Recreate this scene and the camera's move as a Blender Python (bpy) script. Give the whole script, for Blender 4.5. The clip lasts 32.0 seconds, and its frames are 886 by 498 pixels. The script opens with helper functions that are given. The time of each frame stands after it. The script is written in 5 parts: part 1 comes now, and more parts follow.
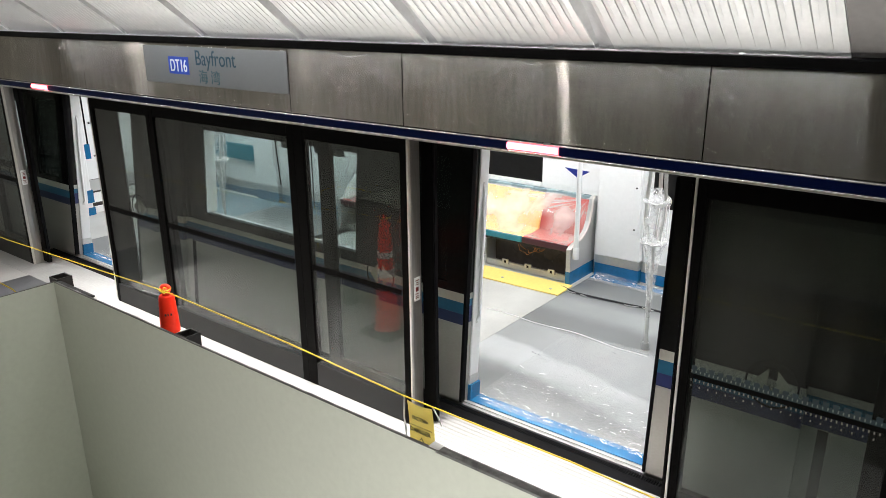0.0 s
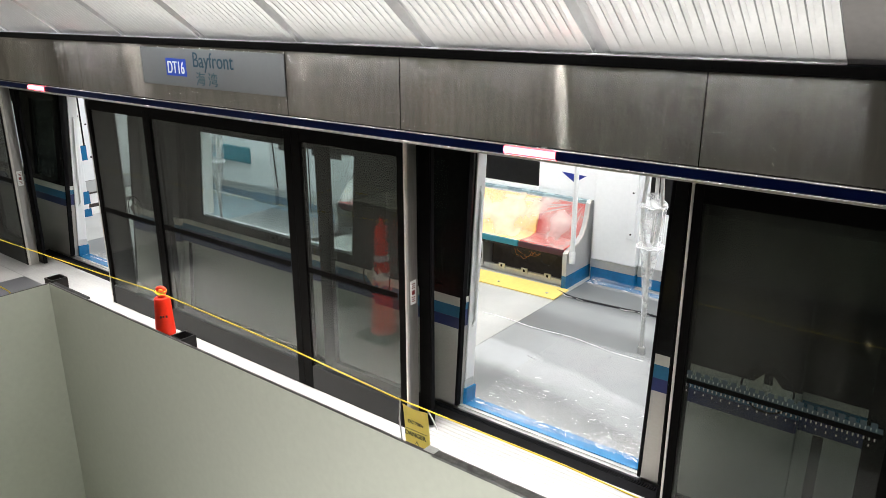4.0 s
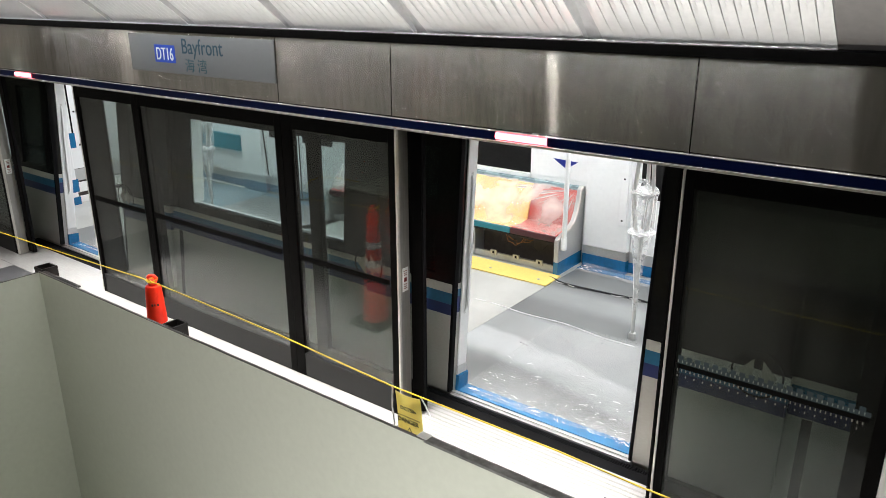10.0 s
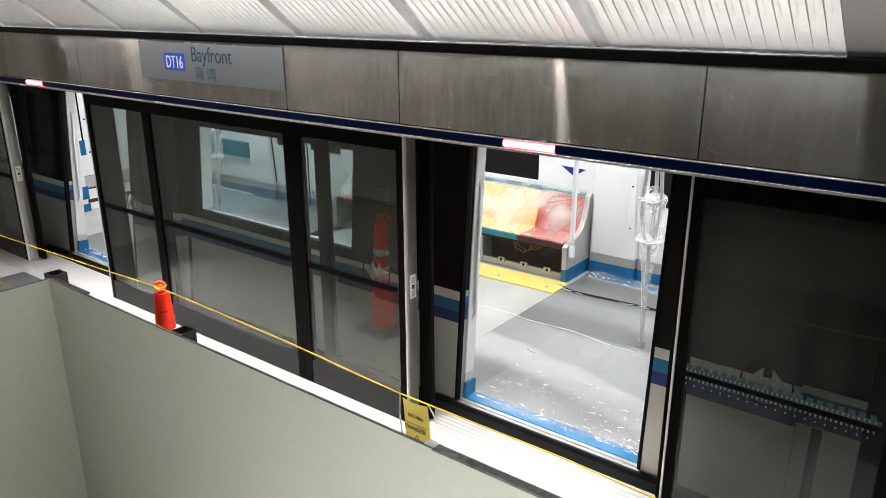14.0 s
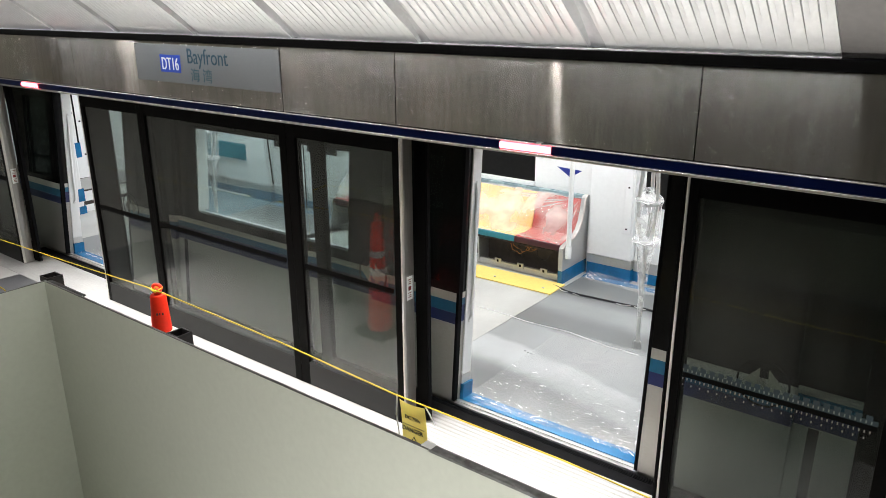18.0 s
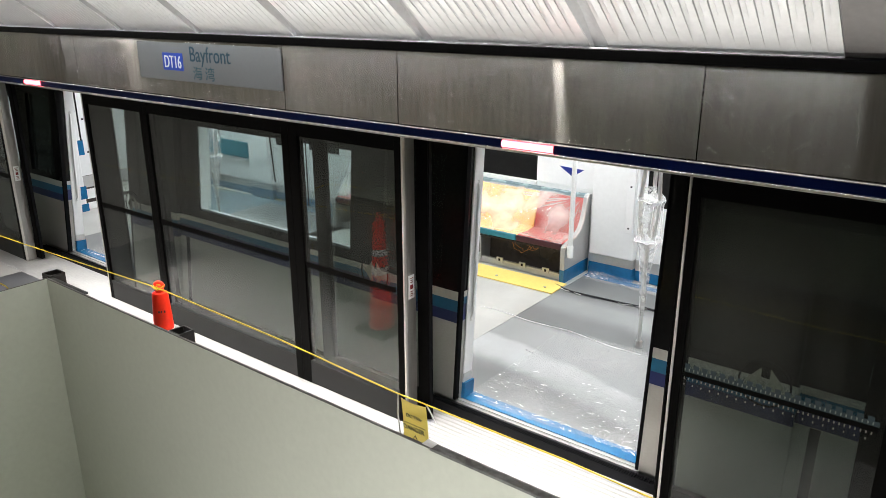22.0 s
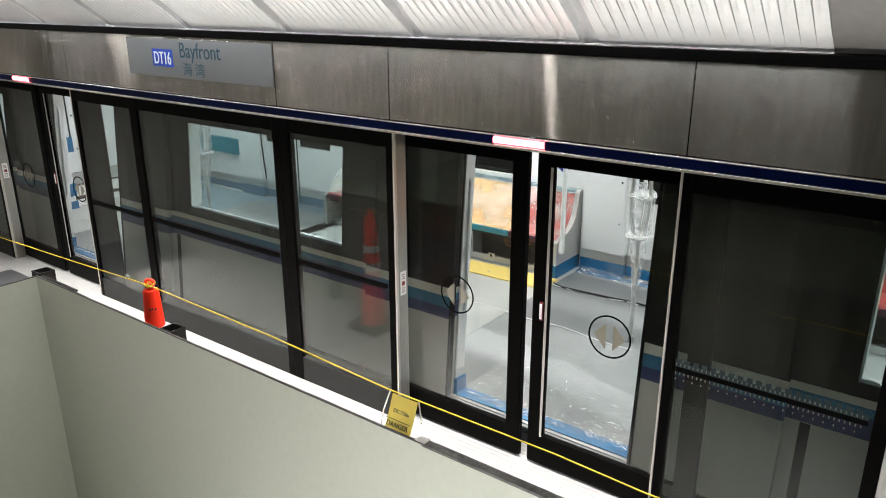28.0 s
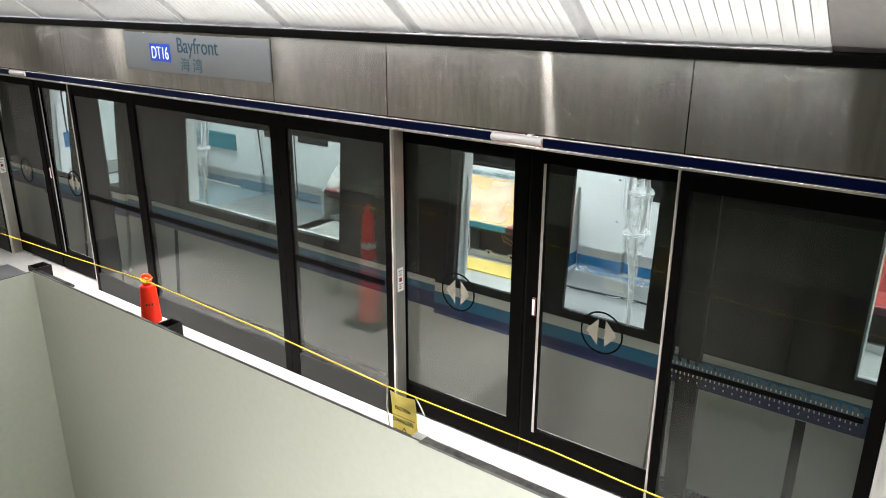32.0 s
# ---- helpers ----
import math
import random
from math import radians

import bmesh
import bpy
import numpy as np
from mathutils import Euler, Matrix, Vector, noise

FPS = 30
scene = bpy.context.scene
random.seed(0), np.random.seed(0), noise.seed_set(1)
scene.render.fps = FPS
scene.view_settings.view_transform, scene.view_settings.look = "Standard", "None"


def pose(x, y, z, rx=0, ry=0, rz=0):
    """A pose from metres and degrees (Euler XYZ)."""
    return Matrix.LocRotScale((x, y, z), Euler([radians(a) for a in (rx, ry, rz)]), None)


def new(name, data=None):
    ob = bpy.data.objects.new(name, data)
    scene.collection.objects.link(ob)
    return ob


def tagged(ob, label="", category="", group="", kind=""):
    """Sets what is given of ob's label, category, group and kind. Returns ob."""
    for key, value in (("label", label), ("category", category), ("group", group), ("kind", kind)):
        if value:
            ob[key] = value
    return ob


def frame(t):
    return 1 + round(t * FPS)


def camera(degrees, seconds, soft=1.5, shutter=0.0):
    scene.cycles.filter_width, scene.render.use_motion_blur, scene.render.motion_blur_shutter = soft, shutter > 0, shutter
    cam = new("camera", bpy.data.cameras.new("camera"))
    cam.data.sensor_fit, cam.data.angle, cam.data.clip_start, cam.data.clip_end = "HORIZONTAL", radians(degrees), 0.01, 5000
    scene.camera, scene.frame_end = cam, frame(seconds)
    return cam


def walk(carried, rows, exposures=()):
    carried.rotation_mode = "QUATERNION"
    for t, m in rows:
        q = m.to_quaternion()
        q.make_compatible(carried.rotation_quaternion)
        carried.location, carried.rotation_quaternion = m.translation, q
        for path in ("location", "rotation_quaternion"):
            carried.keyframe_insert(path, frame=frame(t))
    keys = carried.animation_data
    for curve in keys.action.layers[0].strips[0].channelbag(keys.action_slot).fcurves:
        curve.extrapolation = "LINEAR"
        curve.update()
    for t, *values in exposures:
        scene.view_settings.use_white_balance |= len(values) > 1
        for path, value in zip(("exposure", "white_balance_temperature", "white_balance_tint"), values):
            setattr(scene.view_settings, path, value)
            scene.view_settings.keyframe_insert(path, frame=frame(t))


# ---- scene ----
# A metro platform with screen doors and a train standing behind them.
# x runs along the platform edge, y into the train, z up; platform floor at z = 0, screen face at y = 0.
EYE = (0.0, -3.55, 2.878)
cam = camera(61.51, 32.0, soft=0.75)
# seconds, yaw, pitch, roll of the camera, which is held in the hand at one spot
PATH = (
    (0, 37.991, -18.168, 0.432),
    (0.5, 38.019, -17.909, 0.308),
    (1, 38.238, -17.902, 0.218),
    (1.5, 38.217, -18.685, 0.005),
    (2, 38.375, -18.426, 0.275),
    (2.5, 38.197, -18.451, 0.393),
    (3, 37.884, -18.263, 0.290),
    (3.5, 37.862, -18.087, 0.045),
    (5.5, 37.718, -17.541, 0.324),
    (6, 37.747, -17.522, 0.410),
    (6.5, 37.390, -17.693, 0.338),
    (7, 37.542, -17.574, 0.460),
    (7.5, 37.528, -17.984, 0.329),
    (8, 37.471, -18.417, 0.327),
    (8.5, 37.591, -18.460, 0.468),
    (9, 37.549, -18.357, 0.378),
    (9.5, 37.343, -18.429, 0.256),
    (10, 37.164, -18.907, 0.065),
    (10.5, 37.343, -18.201, -0.030),
    (11, 37.391, -18.010, 0.074),
    (11.5, 37.331, -18.154, 0.270),
    (12, 37.323, -18.151, 0.158),
    (12.5, 37.407, -18.300, 0.083),
    (13, 37.542, -18.399, -0.048),
    (13.5, 37.628, -18.303, -0.029),
    (14, 37.749, -18.353, 0.180),
    (14.5, 37.768, -18.364, 0.360),
    (16.5, 37.225, -18.553, -0.274),
    (17, 37.503, -18.334, -0.040),
    (17.5, 37.604, -18.345, 0.196),
    (18, 37.458, -18.243, 0.232),
    (18.5, 37.526, -18.195, 0.145),
    (19, 37.511, -18.108, -0.009),
    (19.5, 37.537, -18.141, -0.036),
    (20, 37.630, -18.128, 0.193),
    (20.5, 37.702, -18.258, 0.340),
    (21, 37.625, -18.143, 0.308),
    (21.5, 37.589, -18.206, 0.173),
    (22, 37.649, -18.334, 0.096),
    (22.5, 37.541, -18.272, 0.035),
    (23, 37.581, -18.261, -0.049),
    (23.5, 37.747, -18.228, 0.141),
    (24, 37.694, -18.391, 0.270),
    (24.5, 37.605, -18.458, 0.230),
    (25, 37.606, -18.450, 0.095),
    (25.5, 37.777, -18.373, 0.095),
    (27.5, 37.202, -18.667, 0.160),
    (28, 36.991, -18.628, 0.081),
    (28.5, 37.013, -18.744, -0.155),
    (29, 36.980, -18.817, -0.176),
    (29.5, 37.012, -19.113, -0.238),
    (30, 37.052, -19.215, -0.026),
    (30.5, 36.849, -19.047, 0.223),
    (31, 36.698, -19.073, -0.074),
    (31.5, 36.701, -18.948, -0.095),
    (32, 36.876, -18.889, -0.214),
)
walk(cam, [(t, pose(*EYE, 90 + pitch, roll, yaw)) for t, yaw, pitch, roll in PATH], exposures=((0, 0.10), (6, 0.14), (9, 0.07), (25.5, 0.05), (28.4, 0.15), (30.2, 0.21), (30.9, 0.42), (31.3, 0.50), (32, 0.54)))

PITCH = 5.841           # from door to door
LEAN = -4.3             # degrees by which the train's flank leans inwards
SEAM = -2.118           # where the two screen door leaves meet
TSEAM = -2.257          # where the two train door leaves meet

# ---------------------------------------------------------------- light
world = bpy.data.worlds.new("station_air")
scene.world = world
world.use_nodes = True
world.node_tree.nodes["Background"].inputs[0].default_value = (0.5, 0.52, 0.55, 1)
world.node_tree.nodes["Background"].inputs[1].default_value = 0.02


STRIPS = []


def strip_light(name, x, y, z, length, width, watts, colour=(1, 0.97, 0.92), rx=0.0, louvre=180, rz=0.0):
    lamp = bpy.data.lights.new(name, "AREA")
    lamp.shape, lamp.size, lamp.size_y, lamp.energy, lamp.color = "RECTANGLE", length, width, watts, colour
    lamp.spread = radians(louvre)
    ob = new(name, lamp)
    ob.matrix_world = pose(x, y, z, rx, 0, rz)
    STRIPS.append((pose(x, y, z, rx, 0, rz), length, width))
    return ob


STAIR, STAIR_TURN = (0.45, -5.1, -2.70), -38       # fill lamp added low in the stairwell, unseen, to light the hoarding
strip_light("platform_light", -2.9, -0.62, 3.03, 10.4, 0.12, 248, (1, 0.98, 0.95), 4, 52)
strip_light("stair_fill_light", *STAIR, 3.0, 0.10, 840, (1, 0.98, 0.94), 106, 180, STAIR_TURN)
# two unseen strips added to brighten what the header and left panes reflect
strip_light("back_fill_light", -15.8, -7.6, 3.36, 20.0, 0.3, 190, (1, 0.97, 0.90), 0, 160)
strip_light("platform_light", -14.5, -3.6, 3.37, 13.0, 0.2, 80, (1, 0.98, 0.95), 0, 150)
# unseen lamp added to brighten the cove
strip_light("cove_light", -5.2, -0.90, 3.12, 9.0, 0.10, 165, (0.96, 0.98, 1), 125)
strip_light("car_light", -3.65, 1.45, 2.09, 13.3, 0.18, 138, (0.98, 0.99, 1))
strip_light("car_light", -3.65, 3.10, 2.09, 13.3, 0.18, 150, (0.98, 0.99, 1))
for i in range(4):
    lamp = bpy.data.lights.new("downlight", "AREA")
    lamp.shape, lamp.size, lamp.energy, lamp.color = "DISK", 0.04, 10, (1, 0.95, 0.88)
    new("downlight", lamp).matrix_world = pose(-3.27 - 3.42 * i, -2.2, 3.37)


# ---------------------------------------------------------------- materials
def shader(name):
    m = bpy.data.materials.new(name)
    m.use_nodes = True
    t = m.node_tree
    return m, t, t.nodes["Principled BSDF"]


def rgb(c, k=1.0):
    return (c[0] * k, c[1] * k, c[2] * k, 1)


def surface(name, colour, rough=0.5, metal=0.0, grain=40.0, vary=0.12, wear=3.0, bump=0.0, stretch=(1, 1, 1), coat=0.0, spread=0.0):
    """A paint, metal or stone with variation at two scales, gloss wear and fine relief."""
    m, t, p = shader(name)
    n, l = t.nodes.new, t.links.new
    co, mp = n("ShaderNodeTexCoord"), n("ShaderNodeMapping")
    mp.inputs["Scale"].default_value = stretch
    l(co.outputs["Object"], mp.inputs["Vector"])
    fine, broad = n("ShaderNodeTexNoise"), n("ShaderNodeTexNoise")
    fine.inputs["Scale"].default_value, fine.inputs["Detail"].default_value = grain, 6
    broad.inputs["Scale"].default_value, broad.inputs["Detail"].default_value = wear, 4
    l(mp.outputs[0], fine.inputs["Vector"])
    l(mp.outputs[0], broad.inputs["Vector"])
    add = n("ShaderNodeMath")
    add.operation = "ADD"
    l(fine.outputs["Fac"], add.inputs[0])
    l(broad.outputs["Fac"], add.inputs[1])
    mixer = n("ShaderNodeMapRange")
    mixer.inputs["From Min"].default_value, mixer.inputs["From Max"].default_value = 0.7, 1.3
    mixer.inputs["To Min"].default_value, mixer.inputs["To Max"].default_value = 1 - vary, 1 + vary
    l(add.outputs[0], mixer.inputs["Value"])
    tone = n("ShaderNodeMix")
    tone.data_type, tone.blend_type = "RGBA", "MULTIPLY"
    tone.inputs["Factor"].default_value = 1
    tone.inputs["A"].default_value = rgb(colour)
    last = mixer.outputs[0]
    if spread:
        info, rnd = n("ShaderNodeObjectInfo"), n("ShaderNodeMapRange")
        rnd.inputs["To Min"].default_value, rnd.inputs["To Max"].default_value = 1 - spread, 1 + spread
        l(info.outputs["Random"], rnd.inputs["Value"])
        mul = n("ShaderNodeMath")
        mul.operation = "MULTIPLY"
        l(rnd.outputs[0], mul.inputs[0])
        l(last, mul.inputs[1])
        last = mul.outputs[0]
    l(last, tone.inputs["B"])
    l(tone.outputs["Result"], p.inputs["Base Color"])
    gloss = n("ShaderNodeMapRange")
    gloss.inputs["To Min"].default_value, gloss.inputs["To Max"].default_value = max(rough - 0.08, 0.02), min(rough + 0.1, 1)
    l(broad.outputs["Fac"], gloss.inputs["Value"])
    l(gloss.outputs[0], p.inputs["Roughness"])
    p.inputs["Metallic"].default_value = metal
    p.inputs["Coat Weight"].default_value = coat
    if bump:
        b = n("ShaderNodeBump")
        b.inputs["Strength"].default_value, b.inputs["Distance"].default_value = bump, 0.004
        l(fine.outputs["Fac"], b.inputs["Height"])
        l(b.outputs[0], p.inputs["Normal"])
    return m


def glazing(name, tint, sheen=0.07, rise=0.55, rough=0.01, veil=0.0):
    """A pane: clear tint, a mirror image that grows towards grazing sight, and a matt veil of painted reflection
    streaks.
    """
    m, t, p = shader(name)
    n, l = t.nodes.new, t.links.new
    t.nodes.remove(p)
    clear, mirror, blend, out = n("ShaderNodeBsdfTransparent"), n("ShaderNodeBsdfGlossy"), n("ShaderNodeMixShader"), t.nodes["Material Output"]
    clear.inputs[0].default_value = rgb(tint)
    mirror.inputs["Roughness"].default_value = rough
    face, power, scale = n("ShaderNodeLayerWeight"), n("ShaderNodeMath"), n("ShaderNodeMath")
    power.operation, scale.operation = "POWER", "MULTIPLY_ADD"
    power.inputs[1].default_value = 4
    scale.inputs[1].default_value, scale.inputs[2].default_value = rise, sheen
    l(face.outputs["Facing"], power.inputs[0])
    l(power.outputs[0], scale.inputs[0])
    l(scale.outputs[0], blend.inputs[0])
    l(clear.outputs[0], blend.inputs[1])
    l(mirror.outputs[0], blend.inputs[2])
    l(blend.outputs[0], out.inputs[0])
    # upright matt streaks in the pane's colour stand for pale reflections
    if veil:
        co, mp, streak, amount = n("ShaderNodeTexCoord"), n("ShaderNodeMapping"), n("ShaderNodeTexNoise"), n("ShaderNodeMapRange")
        mp.inputs["Scale"].default_value = (1, 1, 0.12)
        streak.inputs["Scale"].default_value, streak.inputs["Detail"].default_value = 2.8, 5
        amount.inputs["From Min"].default_value, amount.inputs["From Max"].default_value = 0.36, 0.66
        amount.inputs["To Min"].default_value, amount.inputs["To Max"].default_value = 0.2 * veil, 2.1 * veil
        l(co.outputs["Object"], mp.inputs["Vector"])
        l(mp.outputs[0], streak.inputs["Vector"])
        l(streak.outputs["Fac"], amount.inputs["Value"])
        coat, matt = n("ShaderNodeMixShader"), n("ShaderNodeBsdfDiffuse")
        matt.inputs[0].default_value = (0.62, 0.60, 0.54, 1)
        l(amount.outputs[0], coat.inputs[0])
        l(blend.outputs[0], coat.inputs[1])
        l(matt.outputs[0], coat.inputs[2])
        l(coat.outputs[0], out.inputs[0])
    return m


def film(name, tint, haze=0.25, rough=0.12, scale=9.0, strength=0.6, cloud=0.0):
    """Thin crumpled plastic film."""
    m, t, p = shader(name)
    n, l = t.nodes.new, t.links.new
    co, noise_a, b = n("ShaderNodeTexCoord"), n("ShaderNodeTexNoise"), n("ShaderNodeBump")
    noise_a.inputs["Scale"].default_value, noise_a.inputs["Detail"].default_value, noise_a.inputs["Distortion"].default_value = scale, 5, 1.5
    l(co.outputs["Object"], noise_a.inputs["Vector"])
    b.inputs["Strength"].default_value, b.inputs["Distance"].default_value = strength, 0.03
    l(noise_a.outputs["Fac"], b.inputs["Height"])
    l(b.outputs[0], p.inputs["Normal"])
    p.inputs["Base Color"].default_value = rgb(tint)
    p.inputs["Roughness"].default_value = rough
    clear, blend = n("ShaderNodeBsdfTransparent"), n("ShaderNodeMixShader")
    blend.inputs[0].default_value = haze
    l(clear.outputs[0], blend.inputs[1])
    l(p.outputs[0], blend.inputs[2])
    l(blend.outputs[0], t.nodes["Material Output"].inputs[0])
    # cloudy white patches put sheen and glare into the film's own haze
    if cloud:
        patch, amount = n("ShaderNodeTexNoise"), n("ShaderNodeMapRange")
        patch.inputs["Scale"].default_value, patch.inputs["Detail"].default_value, patch.inputs["Distortion"].default_value = cloud, 3, 0.4
        l(co.outputs["Object"], patch.inputs["Vector"])
        amount.inputs["From Min"].default_value, amount.inputs["From Max"].default_value = 0.30, 0.75
        amount.inputs["To Min"].default_value, amount.inputs["To Max"].default_value = 0.05 * haze, 2.0 * haze
        l(patch.outputs["Fac"], amount.inputs["Value"])
        l(amount.outputs[0], blend.inputs[0])
    return m


def glowing(name, colour, power):
    m, t, p = shader(name)
    p.inputs["Base Color"].default_value = rgb(colour)
    p.inputs["Emission Color"].default_value = rgb(colour)
    p.inputs["Emission Strength"].default_value = power
    return m


def brushed(name, colour, rough=0.16, aniso=0.8):
    """Stainless steel brushed across, so that a lamp's image is drawn out into an upright streak."""
    # upright tone streaks in the base colour stand for blurred reflections
    m = surface(name, colour, rough, 1.0, 34.0, 0.20, 2.6, 0.0, (1.0, 1, 0.10))
    t = m.node_tree
    p = t.nodes["Principled BSDF"]
    metal, tan = t.nodes.new("ShaderNodeBsdfAnisotropic"), t.nodes.new("ShaderNodeTangent")
    tan.direction_type, tan.axis = "RADIAL", "Z"
    t.links.new(p.inputs["Base Color"].links[0].from_socket, metal.inputs["Color"])
    metal.inputs["Roughness"].default_value, metal.inputs["Anisotropy"].default_value = rough, aniso
    t.links.new(tan.outputs[0], metal.inputs["Tangent"])
    co, mp, dent, b = (t.nodes.new("ShaderNode" + k) for k in ("TexCoord", "Mapping", "TexNoise", "Bump"))
    mp.inputs["Scale"].default_value = (1, 1, 0.5)
    dent.inputs["Scale"].default_value, dent.inputs["Detail"].default_value = 3.2, 1.5
    b.inputs["Strength"].default_value, b.inputs["Distance"].default_value = 0.5, 0.012
    t.links.new(co.outputs["Object"], mp.inputs["Vector"])
    t.links.new(mp.outputs[0], dent.inputs["Vector"])
    t.links.new(dent.outputs["Fac"], b.inputs["Height"])
    t.links.new(b.outputs[0], metal.inputs["Normal"])
    t.links.new(metal.outputs[0], t.nodes["Material Output"].inputs[0])
    t.nodes.remove(p)
    return m


STEEL = brushed("brushed_steel", (0.455, 0.432, 0.408), 0.15, 0.86)
STEEL_PALE = brushed("pale_brushed_steel", (0.72, 0.70, 0.68), 0.35, 0.4)
STEEL_BEAD = surface("polished_steel_bead", (0.78, 0.76, 0.73), 0.22, 1.0, 60, 0.06, 4, 0.0)
STEEL_JAMB = surface("satin_steel_jamb", (0.34, 0.322, 0.30), 0.28, 0.7, 60, 0.12, 2.0, 0.0, (1, 1, 0.15))
STEEL_EDGE = surface("steel_edge", (0.55, 0.52, 0.485), 0.3, 0.6, 60, 0.06, 4, 0.05)
ALUMINIUM = surface("ribbed_aluminium", (0.35, 0.343, 0.332), 0.42, 0.35, 70, 0.12, 5, 0.1, (0.15, 1, 1))
# darker than the ribs so that the lines between them show
GROOVE = surface("dark_groove_metal", (0.265, 0.258, 0.246), 0.6, 0.1, 70, 0.2, 5, 0.1)
BLACK_FRAME = surface("black_enamel", (0.0016, 0.0015, 0.0014), 0.42, 0.0, 50, 0.2, 3, 0.0)
BLACK_FRAME.node_tree.nodes["Principled BSDF"].inputs["Specular IOR Level"].default_value = 0.03
BLACK_RUBBER = surface("black_rubber", (0.006, 0.006, 0.0065), 0.6, 0.0, 90, 0.2, 4, 0.15)
BLACK_RUBBER.node_tree.nodes["Principled BSDF"].inputs["Specular IOR Level"].default_value = 0.02
BLUE_STRIP = surface("navy_enamel", (0.0008, 0.004, 0.031), 0.4, 0.0, 40, 0.12, 3, 0.0)
BLUE_STRIP.node_tree.nodes["Principled BSDF"].inputs["Specular IOR Level"].default_value = 0.08
SCREEN_GLASS = glazing("screen_glass", (0.72, 0.76, 0.745), 0.052, 0.6, veil=0.006)
DOOR_GLASS = glazing("door_glass", (0.87, 0.89, 0.88), 0.05, 0.6)
CAR_GLASS = glazing("car_glass", (0.93, 0.98, 0.99), 0.02, 0.15)
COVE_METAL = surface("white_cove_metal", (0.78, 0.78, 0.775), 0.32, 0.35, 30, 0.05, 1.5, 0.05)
# greys darker than the cove's white put shade into joints and grooves
COVE_JOINT_SHADE = surface("cove_joint_shade", (0.56, 0.56, 0.56), 0.4, 0.3, 30, 0.08, 2, 0.0)
COVE_GROOVE_SHADE = surface("cove_groove_shade", (0.32, 0.32, 0.32), 0.6, 0.0, 30, 0.1, 2, 0.0)
CHARCOAL = surface("charcoal_enamel", (0.007, 0.007, 0.007), 0.55, 0.0, 120, 0.25, 3, 0.05)
CHARCOAL.node_tree.nodes["Principled BSDF"].inputs["Specular IOR Level"].default_value = 0.3
GREY_PAINT = surface("grey_soffit_paint", (0.14, 0.132, 0.126), 0.5, 0.0, 30, 0.1, 2, 0.05)
STONE_LIGHT = surface("light_granite", (0.315, 0.305, 0.290), 0.32, 0.0, 160, 0.14, 2.5, 0.04, spread=0.04)
STONE_MID = surface("grey_granite", (0.11, 0.108, 0.102), 0.32, 0.0, 160, 0.2, 2.5, 0.04, spread=0.06)
STONE_DARK = surface("dark_granite", (0.055, 0.055, 0.058), 0.3, 0.0, 160, 0.3, 2.5, 0.04, spread=0.1)
EDGE_DARK = surface("dark_board_edge", (0.050, 0.050, 0.050), 0.7, 0.0, 38, 0.3, 7, 0.2)
EDGE_BOARD = surface("worn_grey_board_edge", (0.13, 0.128, 0.125), 0.7, 0.0, 38, 0.4, 7, 0.3)
LANDING = surface("matt_dark_stone", (0.060, 0.058, 0.052), 0.85, 0.0, 60, 0.2, 2.0, 0.05)
# unseen floor made pale green-grey to bounce light up onto the hoarding
STAIR_FLOOR = surface("stair_bounce_floor", (0.43, 0.475, 0.44), 0.6, 0.0, 120, 0.15, 2.0, 0.05)
STAIR_WALL = surface("stairwell_concrete", (0.22, 0.21, 0.185), 0.7, 0.0, 40, 0.15, 1.2, 0.1)
HOARD_BACK_PALE = surface("grey_board", (0.13, 0.125, 0.115), 0.6, 0.0, 30, 0.2, 2, 0.1)
HOARD_BACK = surface("dark_board", (0.085, 0.080, 0.066), 0.6, 0.0, 30, 0.2, 2, 0.1)
HOARD_PAINT = surface("grey_green_hoarding_paint", (0.54, 0.552, 0.488), 0.55, 0.0, 25, 0.04, 0.8, 0.015)
TUBE_PAINT = surface("dark_tube_paint", (0.028, 0.025, 0.024), 0.45, 0.2, 50, 0.25, 4, 0.1)
CONE_RED = surface("cone_plastic", (0.92, 0.028, 0.005), 0.42, 0.0, 40, 0.08, 3, 0.05)
CONE_BAND = surface("reflective_band", (0.75, 0.75, 0.75), 0.4, 0.0, 80, 0.06, 3, 0.0)
ROPE = surface("yellow_rope", (0.56, 0.40, 0.010), 0.6, 0.0, 200, 0.2, 8, 0.3)
TAG_PAPER = surface("yellow_tag_plastic", (0.86, 0.75, 0.24), 0.4, 0.0, 40, 0.08, 3, 0.0)
tree = TAG_PAPER.node_tree
thin, both = tree.nodes.new("ShaderNodeBsdfTranslucent"), tree.nodes.new("ShaderNodeMixShader")
thin.inputs[0].default_value = (0.90, 0.78, 0.26, 1)
both.inputs[0].default_value = 0.55
tree.links.new(tree.nodes["Principled BSDF"].outputs[0], both.inputs[1])
tree.links.new(thin.outputs[0], both.inputs[2])
tree.links.new(both.outputs[0], tree.nodes["Material Output"].inputs[0])
INK = surface("black_ink", (0.02, 0.02, 0.02), 0.5, 0.0, 60, 0.1, 4, 0.0)
WHITE_PLASTIC = surface("white_card", (0.82, 0.82, 0.80), 0.5, 0.0, 60, 0.05, 4, 0.0)
SIGN_FACE = surface("sign_face", (0.185, 0.19, 0.198), 0.35, 0.2, 30, 0.03, 1.5, 0.0)
SIGN_BLUE = surface("sign_blue", (0.012, 0.06, 0.46), 0.4, 0.0, 40, 0.04, 3, 0.0)
MARK_BLUE = surface("mark_blue", (0.006, 0.018, 0.20), 0.4, 0.0, 40, 0.04, 3, 0.0)
